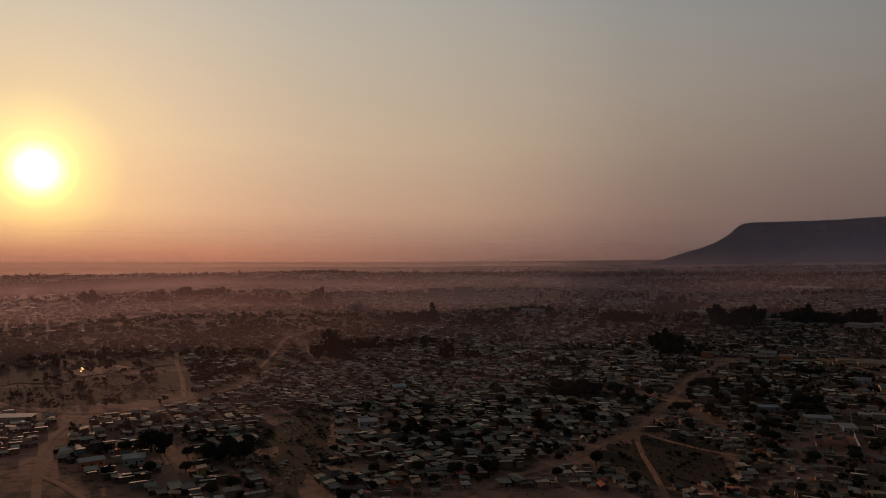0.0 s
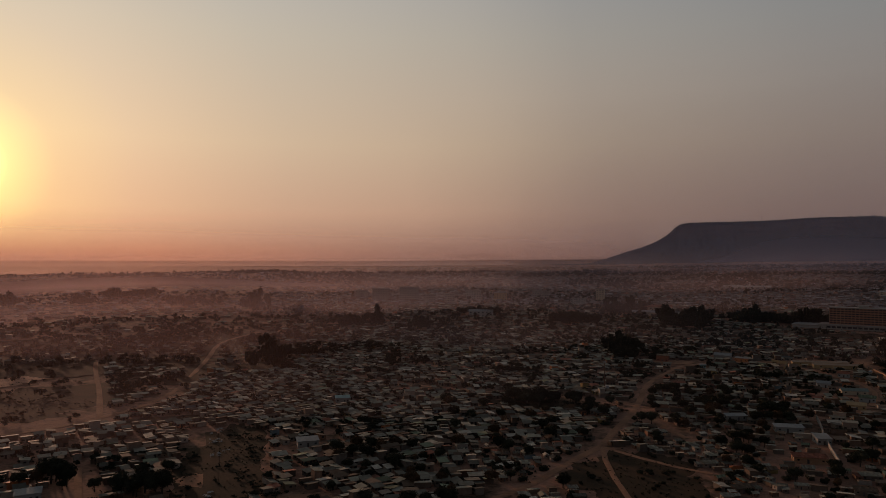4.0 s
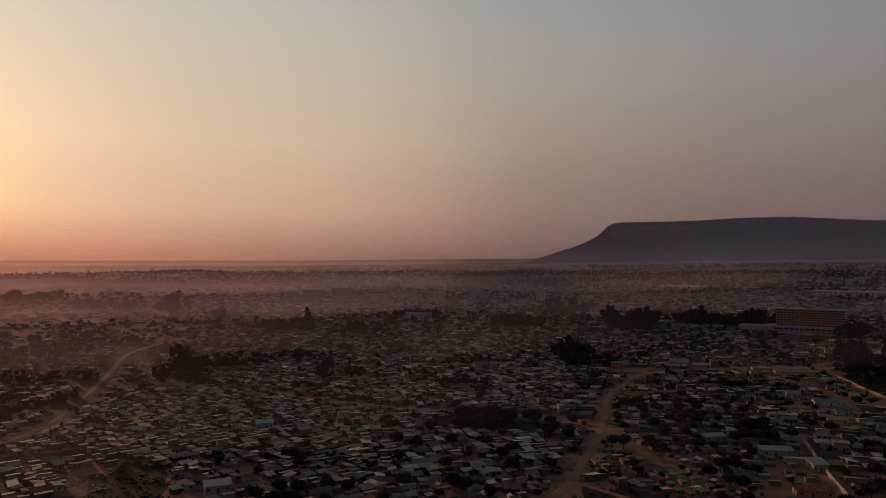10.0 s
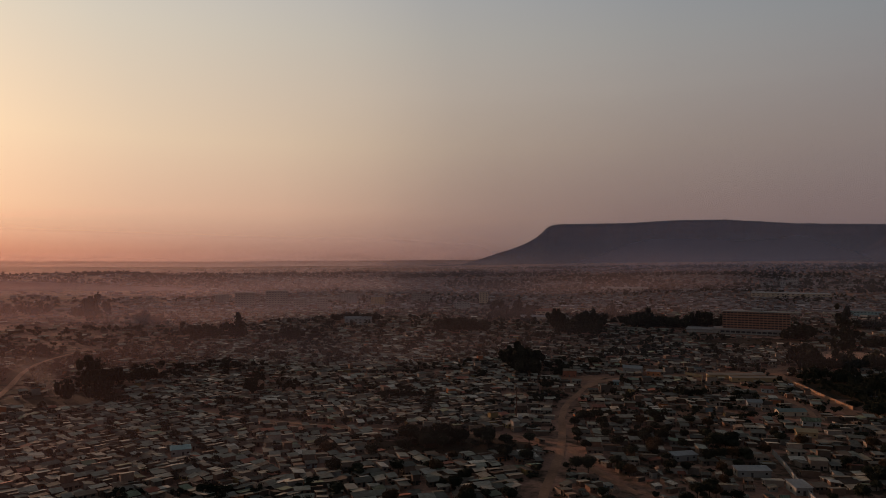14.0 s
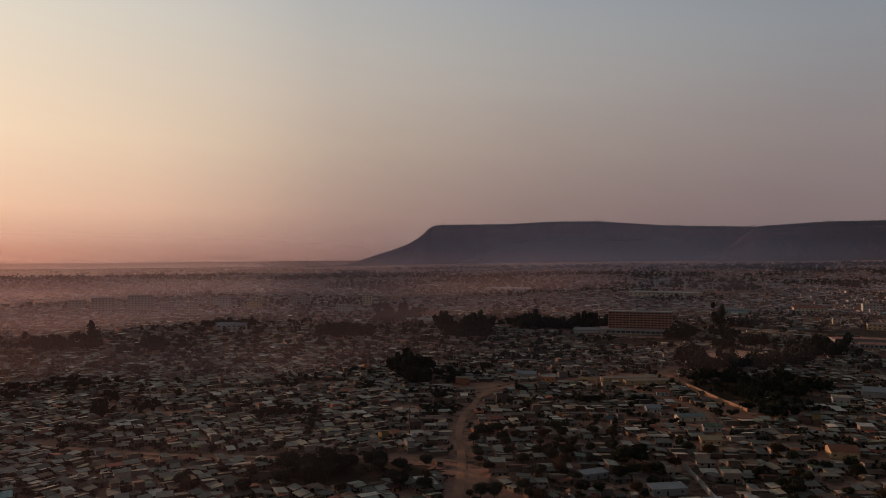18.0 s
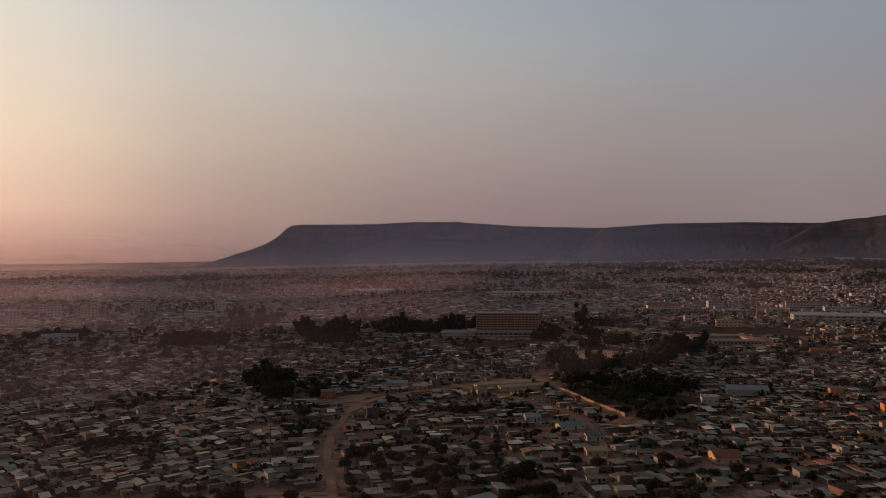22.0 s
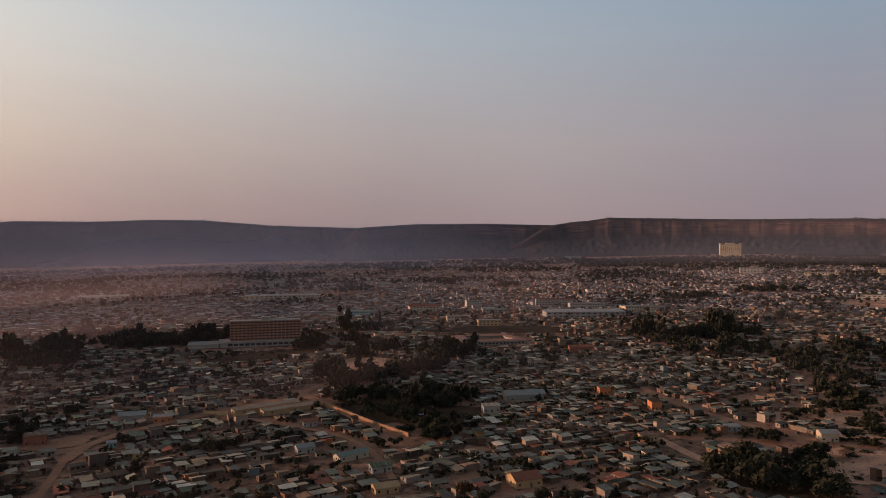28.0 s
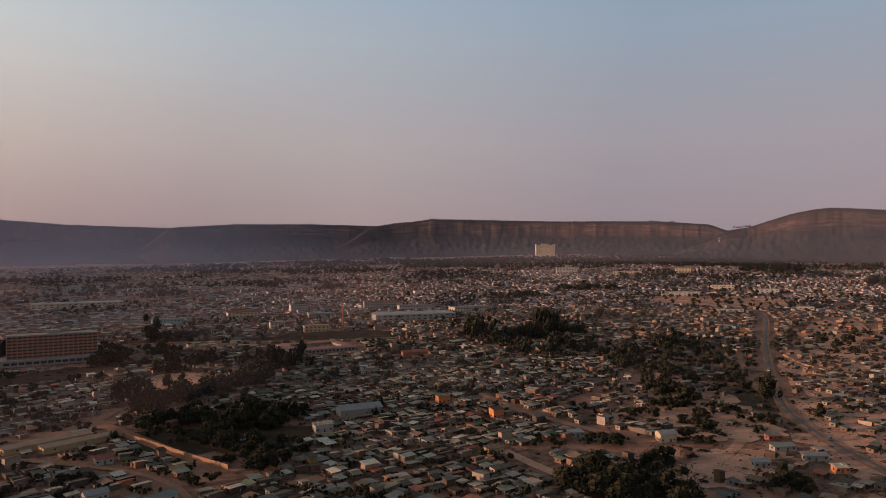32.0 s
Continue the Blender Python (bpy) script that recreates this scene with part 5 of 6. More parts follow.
# groves: place, spread along and across, turn, number, kinds, scale
GROVES = [(385, 775, 62, 13, -14, 60, (0, 1, 2, 9), 1.7), (320, 832, 30, 12, -14, 8, (0, 2, 9), 1.5), (20, 898, 28, 8, -30, 9, (1, 9, 0), 1.6), (138, 822, 28, 10, -40, 22, (0, 1, 9), 1.6),
          (212, 893, 26, 8, 0, 7, (3, 2, 1), 1.5), (270, 822, 28, 11, -50, 22, (0, 2, 9), 1.5), (147, 535, 11, 22, 0, 22, (2, 3, 0, 1), 1.45), (166, 514, 5, 5, 0, 3, (0, 1), 1.2),
          (-150, 512, 24, 8, -10, 9, (0, 1, 9), 1.3), (-140, 465, 14, 9, 20, 8, (2, 0, 3, 9), 1.5), (-25, 483, 6, 6, 0, 2, (2,), 1.0), (-48, 500, 6, 30, 0, 4, (0, 3), 1.1),
          (-50, 440, 12, 6, 0, 4, (2, 0, 1), 1.2), (-25, 471, 5, 5, 0, 2, (2, 3), 1.0), (-110, 758, 34, 8, -10, 9, (0, 1, 9), 1.5), (-45, 715, 10, 6, 0, 4, (2, 0), 1.5), (-15, 749, 8, 6, 0, 3, (1,), 1.4),
          (362, 524, 5, 8, 0, 4, (2, 3), 1.6), (385, 516, 8, 6, 0, 3, (5, 0), 1.4), (412, 516, 24, 5, 5, 6, (5, 5, 0), 1.4), (455, 520, 20, 8, 10, 8, (5, 0, 1), 1.4), (490, 532, 14, 10, 20, 6, (0, 2), 1.5),
          (334, 462, 26, 13, 10, 26, (7, 0, 9, 1), 1.15), (335, 425, 24, 18, 10, 34, (0, 1, 9, 0), 1.3), (318, 385, 15, 16, 0, 20, (0, 9, 1, 6), 1.3), (365, 428, 20, 16, 20, 26, (0, 1, 9), 1.35), (300, 395, 5, 5, 0, 2, (0,), 1.1),
          (262, 758, 22, 32, -20, 34, (0, 1, 2, 9), 1.5), (370, 890, 16, 30, 0, 8, (0, 9), 1.5), (346, 240, 11, 11, 0, 22, (0, 1, 9), 2.1), (338, 219, 10, 13, 0, 18, (1, 9, 0, 7), 1.8), (365, 226, 13, 11, -20, 18, (0, 1, 9), 1.8),
          (393, 280, 9, 10, 0, 6, (0, 9, 6), 0.95), (704, 462, 20, 8, -40, 9, (0, 1, 9), 1.5), (730, 402, 14, 8, 0, 7, (2, 3, 0), 1.4), (633, 298, 12, 8, 0, 6, (0, 1), 1.3), (634, 372, 12, 26, 10, 11, (0, 1, 9), 1.3),
          (868, 380, 24, 16, 0, 8, (0, 2), 1.4), (372, 174, 6, 6, 0, 5, (1, 0, 6), 1.2), (557, 201, 7, 4, 0, 4, (0, 6), 1.1), (620, 206, 50, 3, 5, 9, (6, 8), 1.2), (664, 412, 14, 22, 0, 9, (0, 9), 1.4),
          (640, 250, 10, 26, 0, 9, (6, 0, 8), 1.2), (480, 218, 26, 26, 40, 26, (6, 8, 7, 0), 0.95), (440, 212, 14, 12, 0, 8, (6, 8), 1.0), (590, 140, 16, 10, 0, 6, (6, 8, 0), 0.9), (515, 160, 14, 10, 10, 8, (6, 8), 0.9),
          (-138, 184, 6, 5, 0, 4, (1, 0), 1.3), (-109, 191, 4, 4, 0, 2, (0,), 0.9), (-180, 213, 22, 4, 5, 7, (0, 6, 1), 0.9), (-273, 275, 9, 6, 0, 4, (1, 9), 1.0), (-111, 173, 7, 6, 0, 4, (6, 0), 0.9),
          (-225, 400, 14, 14, 0, 6, (0, 7, 6), 1.1), (-190, 382, 8, 14, 0, 5, (9, 6), 1.1), (62, 335, 38, 10, -8, 24, (6, 8, 0, 9), 1.0), (42, 455, 14, 5, -10, 6, (6, 0), 1.1), (140, 782, 30, 10, -20, 10, (0, 2, 9), 1.5),
          (215, 905, 16, 6, 0, 5, (3, 2), 1.4), (265, 800, 20, 14, 0, 8, (0, 9), 1.4), (170, 546, 8, 6, 0, 3, (0, 1), 1.1), (36, 915, 16, 10, 0, 7, (0, 1), 1.4), (400, 542, 14, 5, 10, 4, (2, 5), 1.3),
          (752, 493, 16, 14, 0, 7, (0, 2), 1.5), (845, 795, 10, 10, 0, 4, (0, 9), 1.3), (-80, 205, 16, 50, 25, 18, (6, 8), 0.8), (198, 478, 10, 4, -20, 5, (0, 6), 0.9), (80, 195, 20, 22, 0, 7, (6, 8), 0.7),
          (540, 255, 30, 9, 28, 14, (6, 0, 8, 9), 1.05), (600, 285, 34, 10, 30, 14, (6, 0, 9), 1.15), (665, 335, 30, 12, 55, 12, (0, 9, 6), 1.2), (700, 250, 40, 12, 10, 10, (6, 8, 0), 1.1), (760, 150, 60, 14, 5, 12, (6, 0), 1.1),
          (500, 655, 12, 10, 0, 7, (0, 9), 1.5), (486, 700, 8, 12, 0, 5, (1, 0), 1.5), (405, 660, 50, 8, -5, 10, (6, 8, 0), 1.1),
          (697, 454, 12, 8, 0, 9, (0, 2, 9), 1.7), (694, 427, 12, 8, 0, 9, (0, 1, 9), 1.7), (794, 421, 16, 10, 20, 10, (2, 0, 3), 1.7), (735, 395, 34, 12, -40, 22, (0, 1, 9), 1.6), (672, 362, 14, 9, 0, 9, (0, 9), 1.6),
          (646, 296, 16, 9, 20, 12, (0, 9, 1), 1.3), (713, 282, 24, 10, 10, 14, (0, 9, 1), 1.4), (584, 253, 26, 9, 25, 26, (6, 0, 9, 8), 1.2), (514, 241, 26, 9, 20, 30, (6, 0, 9, 8), 1.15), (462, 250, 12, 8, 0, 10, (7, 0, 6), 1.1),
          (580, 215, 40, 5, 8, 16, (6, 0, 8), 1.1), (525, 191, 4, 4, 0, 4, (2, 3), 1.2), (461, 220, 18, 9, 10, 24, (6, 8, 0), 1.05), (417, 218, 16, 8, -10, 20, (6, 8, 0), 1.0), (375, 173, 6, 5, 0, 6, (1, 0, 9), 1.3),
          (449, 192, 8, 5, 0, 7, (6, 0), 1.0), (413, 255, 12, 9, 0, 10, (0, 7, 9), 1.0), (348, 497, 5, 5, 0, 7, (2, 3), 1.5), (377, 503, 6, 4, 0, 5, (5, 0, 1), 1.4), (400, 502, 14, 5, 10, 9, (5, 0, 1), 1.4),
          (436, 506, 14, 6, 10, 10, (0, 1, 9), 1.5), (468, 518, 10, 6, 20, 8, (0, 1, 9), 1.6), (497, 523, 8, 6, 0, 7, (2, 0), 1.6), (444, 584, 6, 5, 0, 5, (2, 0), 1.5), (486, 598, 16, 7, 0, 10, (0, 1, 9), 1.5),
          (498, 560, 8, 6, 0, 5, (0, 9), 1.4), (450, 661, 16, 8, 0, 10, (0, 1, 9), 1.6), (542, 728, 14, 8, 0, 7, (2, 0), 1.7), (574, 716, 20, 8, 10, 8, (0, 1), 1.6), (909, 1138, 40, 14, 0, 14, (0, 1, 9), 2.0),
          (1131, 1098, 14, 8, 0, 5, (5, 5), 2.6), (1125, 954, 30, 10, 0, 9, (0, 1, 9), 2.0), (305, 372, 9, 7, 0, 9, (0, 1, 9), 1.35), (277, 382, 7, 6, 0, 6, (0, 9), 1.1), (1798, 260, 60, 12, 80, 24, (0, 1, 9), 2.2),
          (1480, 85, 40, 16, 80, 16, (0, 1, 9), 2.2), (1078, 568, 50, 12, -40, 14, (0, 1, 9), 1.8), (1218, 509, 50, 12, -50, 14, (0, 9), 1.9), (145, 567, 9, 7, 0, 8, (2, 0, 1), 1.4), (171, 521, 6, 5, 0, 6, (1, 0), 1.3),
          (131, 800, 20, 9, -10, 16, (0, 1, 9), 1.7), (207, 932, 12, 8, 0, 7, (2, 0), 1.8), (240, 936, 14, 8, 0, 8, (2, 1), 1.8), (274, 800, 24, 10, -20, 20, (0, 1, 2), 1.7), (356, 884, 26, 9, 0, 10, (0, 1), 1.8),
          (361, 790, 28, 10, -14, 26, (0, 1, 9), 1.7), (144, 469, 5, 4, 0, 5, (0, 1), 1.0), (128, 439, 9, 4, 0, 9, (0, 9, 6), 1.0), (108, 514, 4, 4, 0, 3, (0,), 1.0), (-679, 956, 12, 8, 0, 6, (0, 1), 2.6),
          (-592, 997, 14, 8, 0, 6, (0, 1), 2.2), (-585, 1148, 46, 10, 15, 26, (0, 1, 9), 2.2), (-413, 993, 34, 8, 10, 14, (0, 9), 2.0), (-310, 953, 16, 8, 0, 9, (2, 0), 2.2), (-144, 499, 7, 6, 0, 9, (2, 3, 0), 1.6),
          (-124, 523, 9, 6, 0, 6, (0, 9), 1.2), (-123, 451, 8, 6, 0, 6, (0, 9), 1.1), (-47, 469, 4, 4, 0, 4, (2, 3), 1.2), (-98, 171, 5, 4, 0, 7, (1, 0, 9), 1.25), (-107, 168, 2, 2, 0, 1, (5,), 0.8),
          (-198, 364, 8, 22, 20, 16, (6, 0, 9), 1.0), (-214, 892, 26, 8, 0, 9, (0, 9), 1.9), (-112, 758, 18, 7, 0, 8, (0, 2), 1.6), (-142, 754, 14, 7, 0, 6, (0, 9), 1.6), (65, 340, 26, 8, -8, 26, (6, 0, 9), 1.05),
          (51, 451, 9, 5, 0, 7, (0, 6, 9), 1.1), (36, 212, 10, 5, 0, 8, (6, 8), 0.9), (224, 433, 8, 5, 0, 6, (0, 9), 1.1), (182, 318, 9, 5, 0, 6, (0, 9), 1.0), (600, 140, 160, 60, 8, 90, (6, 8), 0.8), (470, 140, 60, 40, 20, 40, (6, 8), 0.75),
          (780, 165, 120, 50, 5, 60, (6, 8, 0), 0.9), (300, 300, 60, 40, -14, 30, (0, 9, 1), 0.8), (220, 400, 60, 50, -14, 40, (0, 9, 1), 0.8), (150, 330, 40, 60, 0, 30, (0, 9), 0.8),
          (-230, 345, 80, 80, 20, 130, (6, 8, 0, 7), 0.8), (-310, 520, 150, 110, 30, 220, (6, 8, 0, 9), 0.9), (-430, 400, 90, 60, 20, 90, (6, 8, 0), 0.9), (-190, 600, 120, 90, 10, 120, (6, 8, 0, 9), 0.9),
          (-160, 330, 30, 40, 0, 40, (6, 8), 0.8), (-170, 215, 60, 30, 10, 46, (6, 8, 0), 0.75), (-95, 230, 25, 70, 14, 60, (6, 8), 0.6), (84, 200, 24, 36, -10, 30, (6, 8), 0.5), (0, 300, 70, 50, 10, 60, (6, 8, 0), 0.8), (-60, 380, 60, 50, 0, 55, (6, 8, 0), 0.85),
          (30, 420, 70, 40, 0, 45, (6, 8, 0), 0.85), (110, 400, 40, 40, 0, 30, (6, 8, 0, 9), 0.85), (40, 235, 30, 30, 0, 24, (6, 8), 0.7)]
grng = np.random.default_rng(3)
for gx, gy, gu, gv, gt, gn, gk, gs in GROVES:
    for _ in range(gn):
        u, v = grng.uniform(-1, 1) * gu, grng.uniform(-1, 1) * gv
        ct, st = math.cos(radians(gt)), math.sin(radians(gt))
        plant(int(grng.choice(gk)), gx + u * ct - v * st, gy + u * st + v * ct, gs * grng.uniform(0.75, 1.2), grng.uniform(0, 360))


def noise_mask(P):
    """Leaves gaps between house groups, and takes houses out from under the groves."""
    ok = np.array([noise.noise(Vector((x * 0.012, y * 0.012, 0))) > -0.62 for x, y in P[:, :2]])
    for gx, gy, gu, gv, gt, gn, gk, gs in GROVES:
        dx, dy = P[:, 0] - gx, P[:, 1] - gy
        t = radians(gt)
        u, v = dx * math.cos(t) + dy * math.sin(t), -dx * math.sin(t) + dy * math.cos(t)
        if gs > 0.95:
            ok &= (np.abs(u) > gu * 0.9 + 2) | (np.abs(v) > gv * 0.9 + 2)
    return ok


# single trees scattered between the houses
def scatter():
    rg = np.random.default_rng(8)
    k = 9000
    az, r = np.radians(rg.uniform(-66, 102, k)), np.sqrt(rg.uniform(100 ** 2, 760 ** 2, k))
    P = np.stack([40 + r * np.sin(az), 60 + r * np.cos(az)], 1)
    P = P[P[:, 1] > 20]
    P = P[clear_of(P, -3.0)]
    return P


SCATTER = scatter()
for x, y in SCATTER:
    plant(int(grng.choice((0, 1, 6, 6, 8, 9, 6, 8, 8, 7))), x, y, grng.uniform(0.45, 1.0), grng.uniform(0, 360))
WANTED = np.array(WANTED)


def off_roads(P):
    ok = np.ones(len(P), bool)
    for pts, half in LINES:
        for a, b in zip(pts, pts[1:]):
            ab = b - a
            t = np.clip(((P - a) @ ab) / max(ab @ ab, 1e-6), 0, 1)
            ok &= np.hypot(*(P - a - t[:, None] * ab).T) > min(half, 6.0)
    return ok


WANTED = WANTED[off_roads(WANTED[:, 1:3])]
reach_t = np.full(len(WANTED), 1e9)
for ax, ay, a0, a1 in AIM:
    dx, dy = WANTED[:, 1] - ax, WANTED[:, 2] - ay
    az_t = np.degrees(np.arctan2(dx, dy))
    reach_t = np.where((az_t > a0) & (az_t < a1), np.minimum(reach_t, np.hypot(dx, dy)), reach_t)
bushy = np.isin(WANTED[:, 0], (6, 8))
reach_t = reach_t - 12 * WANTED[:, 3]
tree_order = np.concatenate([np.argsort(np.where(bushy, 1e9, reach_t))[:300], np.argsort(np.where(bushy, reach_t, 1e9))[:120]])
for row in WANTED[tree_order]:
    set_tree(int(row[0]), *[float(v) for v in row[1:]])
REST_TREES = np.delete(WANTED, tree_order, 0)


def tree_rows(P, scale, name, label, leaves=46, shape=None, clump=0.8, boughs=6):
    """Far trees as one piece: a stem and a loose crown of leaf clumps each."""
    rg = np.random.default_rng(len(P))
    k = len(P)
    if k == 0:
        return
    s = scale * rg.uniform(0.8, 1.2, k)
    tall = rg.uniform(0.65, 1.3, k) if shape is None else shape
    z = terr(P[:, 0], P[:, 1])
    v = rg.normal(size=(k, leaves, 3))
    v /= np.linalg.norm(v, axis=2)[:, :, None]
    v *= rg.uniform(0.55, 1.0, (k, leaves, 1))
    lobe = rg.normal(0, 0.42, (k, boughs, 3)) * np.array((1.25, 1.25, 0.8))
    which = rg.integers(0, boughs, (k, leaves))
    cen = v * 0.7 + np.take_along_axis(lobe, which[:, :, None].repeat(3, 2), 1)
    cen *= (s[:, None, None] * np.stack([np.full(k, 2.4), np.full(k, 2.4), 2.1 * tall], 1)[:, None, :])
    cen += np.stack([P[:, 0], P[:, 1], z + s * 2.5 * tall], 1)[:, None, :]
    a, b = rg.normal(size=(k, leaves, 3)), rg.normal(size=(k, leaves, 3))
    a /= np.linalg.norm(a, axis=2)[:, :, None]
    b /= np.linalg.norm(b, axis=2)[:, :, None]
    size = (s * clump)[:, None, None]
    V = np.stack([cen - a * size, cen + b * size, cen + a * size, cen - b * size], 2).reshape(-1, 3)
    F = np.arange(len(V)).reshape(-1, 4)
    # heavy boughs inside each lobe, as three crossed ragged sheets
    mid = lobe * (s[:, None, None] * np.stack([np.full(k, 2.4), np.full(k, 2.4), 2.1 * tall], 1)[:, None, :]) + np.stack([P[:, 0], P[:, 1], z + s * 2.5 * tall], 1)[:, None, :]
    reach_ = np.stack([s * 1.2, s * 1.2, s * 0.95 * tall], 1)[:, None, :] * rg.uniform(0.75, 1.1, (k, boughs, 3))
    blades = []
    for p, q in ((0, 1), (0, 2), (1, 2)):
        ep, eq = np.zeros(3), np.zeros(3)
        ep[p], eq[q] = 1.0, 1.0
        rim = [mid + (math.cos(t * math.pi / 3) * ep + math.sin(t * math.pi / 3) * eq) * reach_ * rg.uniform(0.8, 1.15, (k, boughs, 1)) for t in range(6)]
        blades.append(np.stack([rim[0], rim[1], rim[2], rim[3], rim[3], rim[4], rim[5], rim[0]], 2).reshape(-1, 3))
    B = np.concatenate(blades)
    F = np.concatenate([F, np.arange(len(B)).reshape(-1, 4) + len(V)])
    V = np.concatenate([V, B])
    me = bpy.data.meshes.new(name)
    me.vertices.add(len(V))
    me.vertices.foreach_set("co", V.ravel())
    me.loops.add(F.size)
    me.loops.foreach_set("vertex_index", F.ravel().astype(np.int32))
    me.polygons.add(len(F))
    me.polygons.foreach_set("loop_start", np.arange(0, F.size, 4, dtype=np.int32))
    me.materials.append(M_LEAF_I)
    me.polygons.foreach_set("use_smooth", np.zeros(len(F), bool))
    me.update(calc_edges=True)
    return tagged(new(name, me), label, "trees", kind="stuff")


SHAPES = np.array([0.95, 0.95, 1.6, 1.6, 1.9, 0.9, 0.42, 0.95, 0.42, 0.95])
close = np.hypot(REST_TREES[:, 1] - 60, REST_TREES[:, 2] - 120) < 430
small = REST_TREES[:, 3] < 0.95
for pick, count, clump in ((close & small, 60, 0.28), (close & ~small, 300, 0.18), (~close, 80, 0.33)):
    rest_t = REST_TREES[pick]
    tree_rows(rest_t[:, 1:3], rest_t[:, 3] * np.where(np.isin(rest_t[:, 0], (6, 8)), 0.85, 1.08 if clump < 0.3 else 1.5), "town_trees", "dark dusty trees scattered between the houses", count, SHAPES[rest_t[:, 0].astype(int)], clump)


def far_trees():
    rg = np.random.default_rng(21)
    k = 23000
    az, r = np.radians(rg.uniform(-66, 102, k)), np.sqrt(rg.uniform(760 ** 2, 2700 ** 2, k))
    P = np.stack([40 + r * np.sin(az), 60 + r * np.cos(az)], 1)
    keep = np.array([noise.noise(Vector((x * 0.004, y * 0.004, 4))) + 0.35 * noise.noise(Vector((x * 0.02, y * 0.02, 8))) for x, y in P]) > 0.0
    az = np.degrees(az)
    keep &= (az > -12) | (r < 900) | (rg.uniform(0, 1, k) < 0.6)
    return P[keep]


FAR_TREES = far_trees()
tree_rows(FAR_TREES, 1.45 + 0.4 * (np.hypot(FAR_TREES[:, 0], FAR_TREES[:, 1]) > 1500), "far_trees", "dark hazy tree clumps over the far town", 22, None, 0.6, 3)


def ridge_trees():
    """Trees on the mountain rims, the foot slopes and the low crest towards the sun."""
    rg = np.random.default_rng(22)
    pts = []
    for a in np.concatenate([np.arange(-44, -8, 0.11), rg.normal(-17.5, 1.6, 60), rg.normal(-23, 0.7, 14), rg.normal(-31, 2.0, 20)]):
        d = 1960 + 60 * math.sin(a)
        pts.append((40 + d * math.sin(radians(a)) + rg.uniform(-20, 20), 60 + d * math.cos(radians(a)) + rg.uniform(-20, 20)))
    for a0, a1, d0, d1, n in ((76, 85, 1950, 2400, 900), (57, 76, 2050, 2600, 1500), (84, 100, 1850, 2050, 420), (46, 58, 2450, 2750, 500)):
        az = np.radians(rg.uniform(a0, a1, n))
        d = rg.uniform(d0, d1, n)
        pts += list(zip(40 + d * np.sin(az), 60 + d * np.cos(az)))
    return np.array(pts)


tree_rows(ridge_trees(), 1.5, "crest_trees", "dark hazy trees along a far low crest", 22, None, 0.6, 3)


HOUSES = spots()
HOUSES = HOUSES[clear_of(HOUSES)]
thin = noise_mask(HOUSES)
HOUSES = HOUSES[thin]
reach = np.full(len(HOUSES), 1e9)
for ax, ay, a0, a1 in AIM:
    dx, dy = HOUSES[:, 0] - ax, HOUSES[:, 1] - ay
    az = np.degrees(np.arctan2(dx, dy))
    reach = np.where((az > a0) & (az < a1), np.minimum(reach, np.hypot(dx, dy)), reach)
order = np.argsort(reach)
NEAR, FAR = HOUSES[order[:340]], HOUSES[order[340:]]

KINDS = [("house", "shed", 7.0, 4.8, 2.2, "low block house with a lean-to corrugated iron roof"),
         ("house", "shed", 5.6, 4.4, 2.1, "small clay-walled house with a flat iron roof"),
         ("house", "gable", 7.2, 5.0, 2.2, "plastered house with a gabled iron roof"),
         ("shack", "shed", 4.2, 3.8, 2.0, "small shack with patched iron roof sheets"),
         ("house", "shed", 10.0, 4.8, 2.3, "long row house with a grey iron roof"),
         ("house", "gable", 6.0, 4.8, 2.1, "small house with a weathered gabled roof"),
         ("house", "shed", 6.6, 5.0, 4.4, "two-storey block house with an iron roof")]
firsts = {}
rng = random.Random(11)
for x, y, w, d, h, ang in NEAR:
    kind = 6 if h > 3.6 else (4 if w / d > 1.75 else rng.choice((0, 0, 1, 1, 2, 3, 3, 5)))
    s = min(max(w / KINDS[kind][2], 0.62), 1.15)
    m = pose(x, y, float(terr(x, y)), 0, 0, ang) @ Matrix.Diagonal((s, s, min(1.0, 0.25 + 0.75 * s), 1))
    if kind not in firsts:
        name, roof, tw, td, th, label = KINDS[kind]
        ob = tagged(new(name), label, "house", "houses of the near town")
        dress_house(ob, tw, td, th, M_WALL, M_ROOF, roof, kind)
        ob.matrix_basis = m
        firsts[kind] = ob
    else:
        copy_thing(firsts[kind], m)


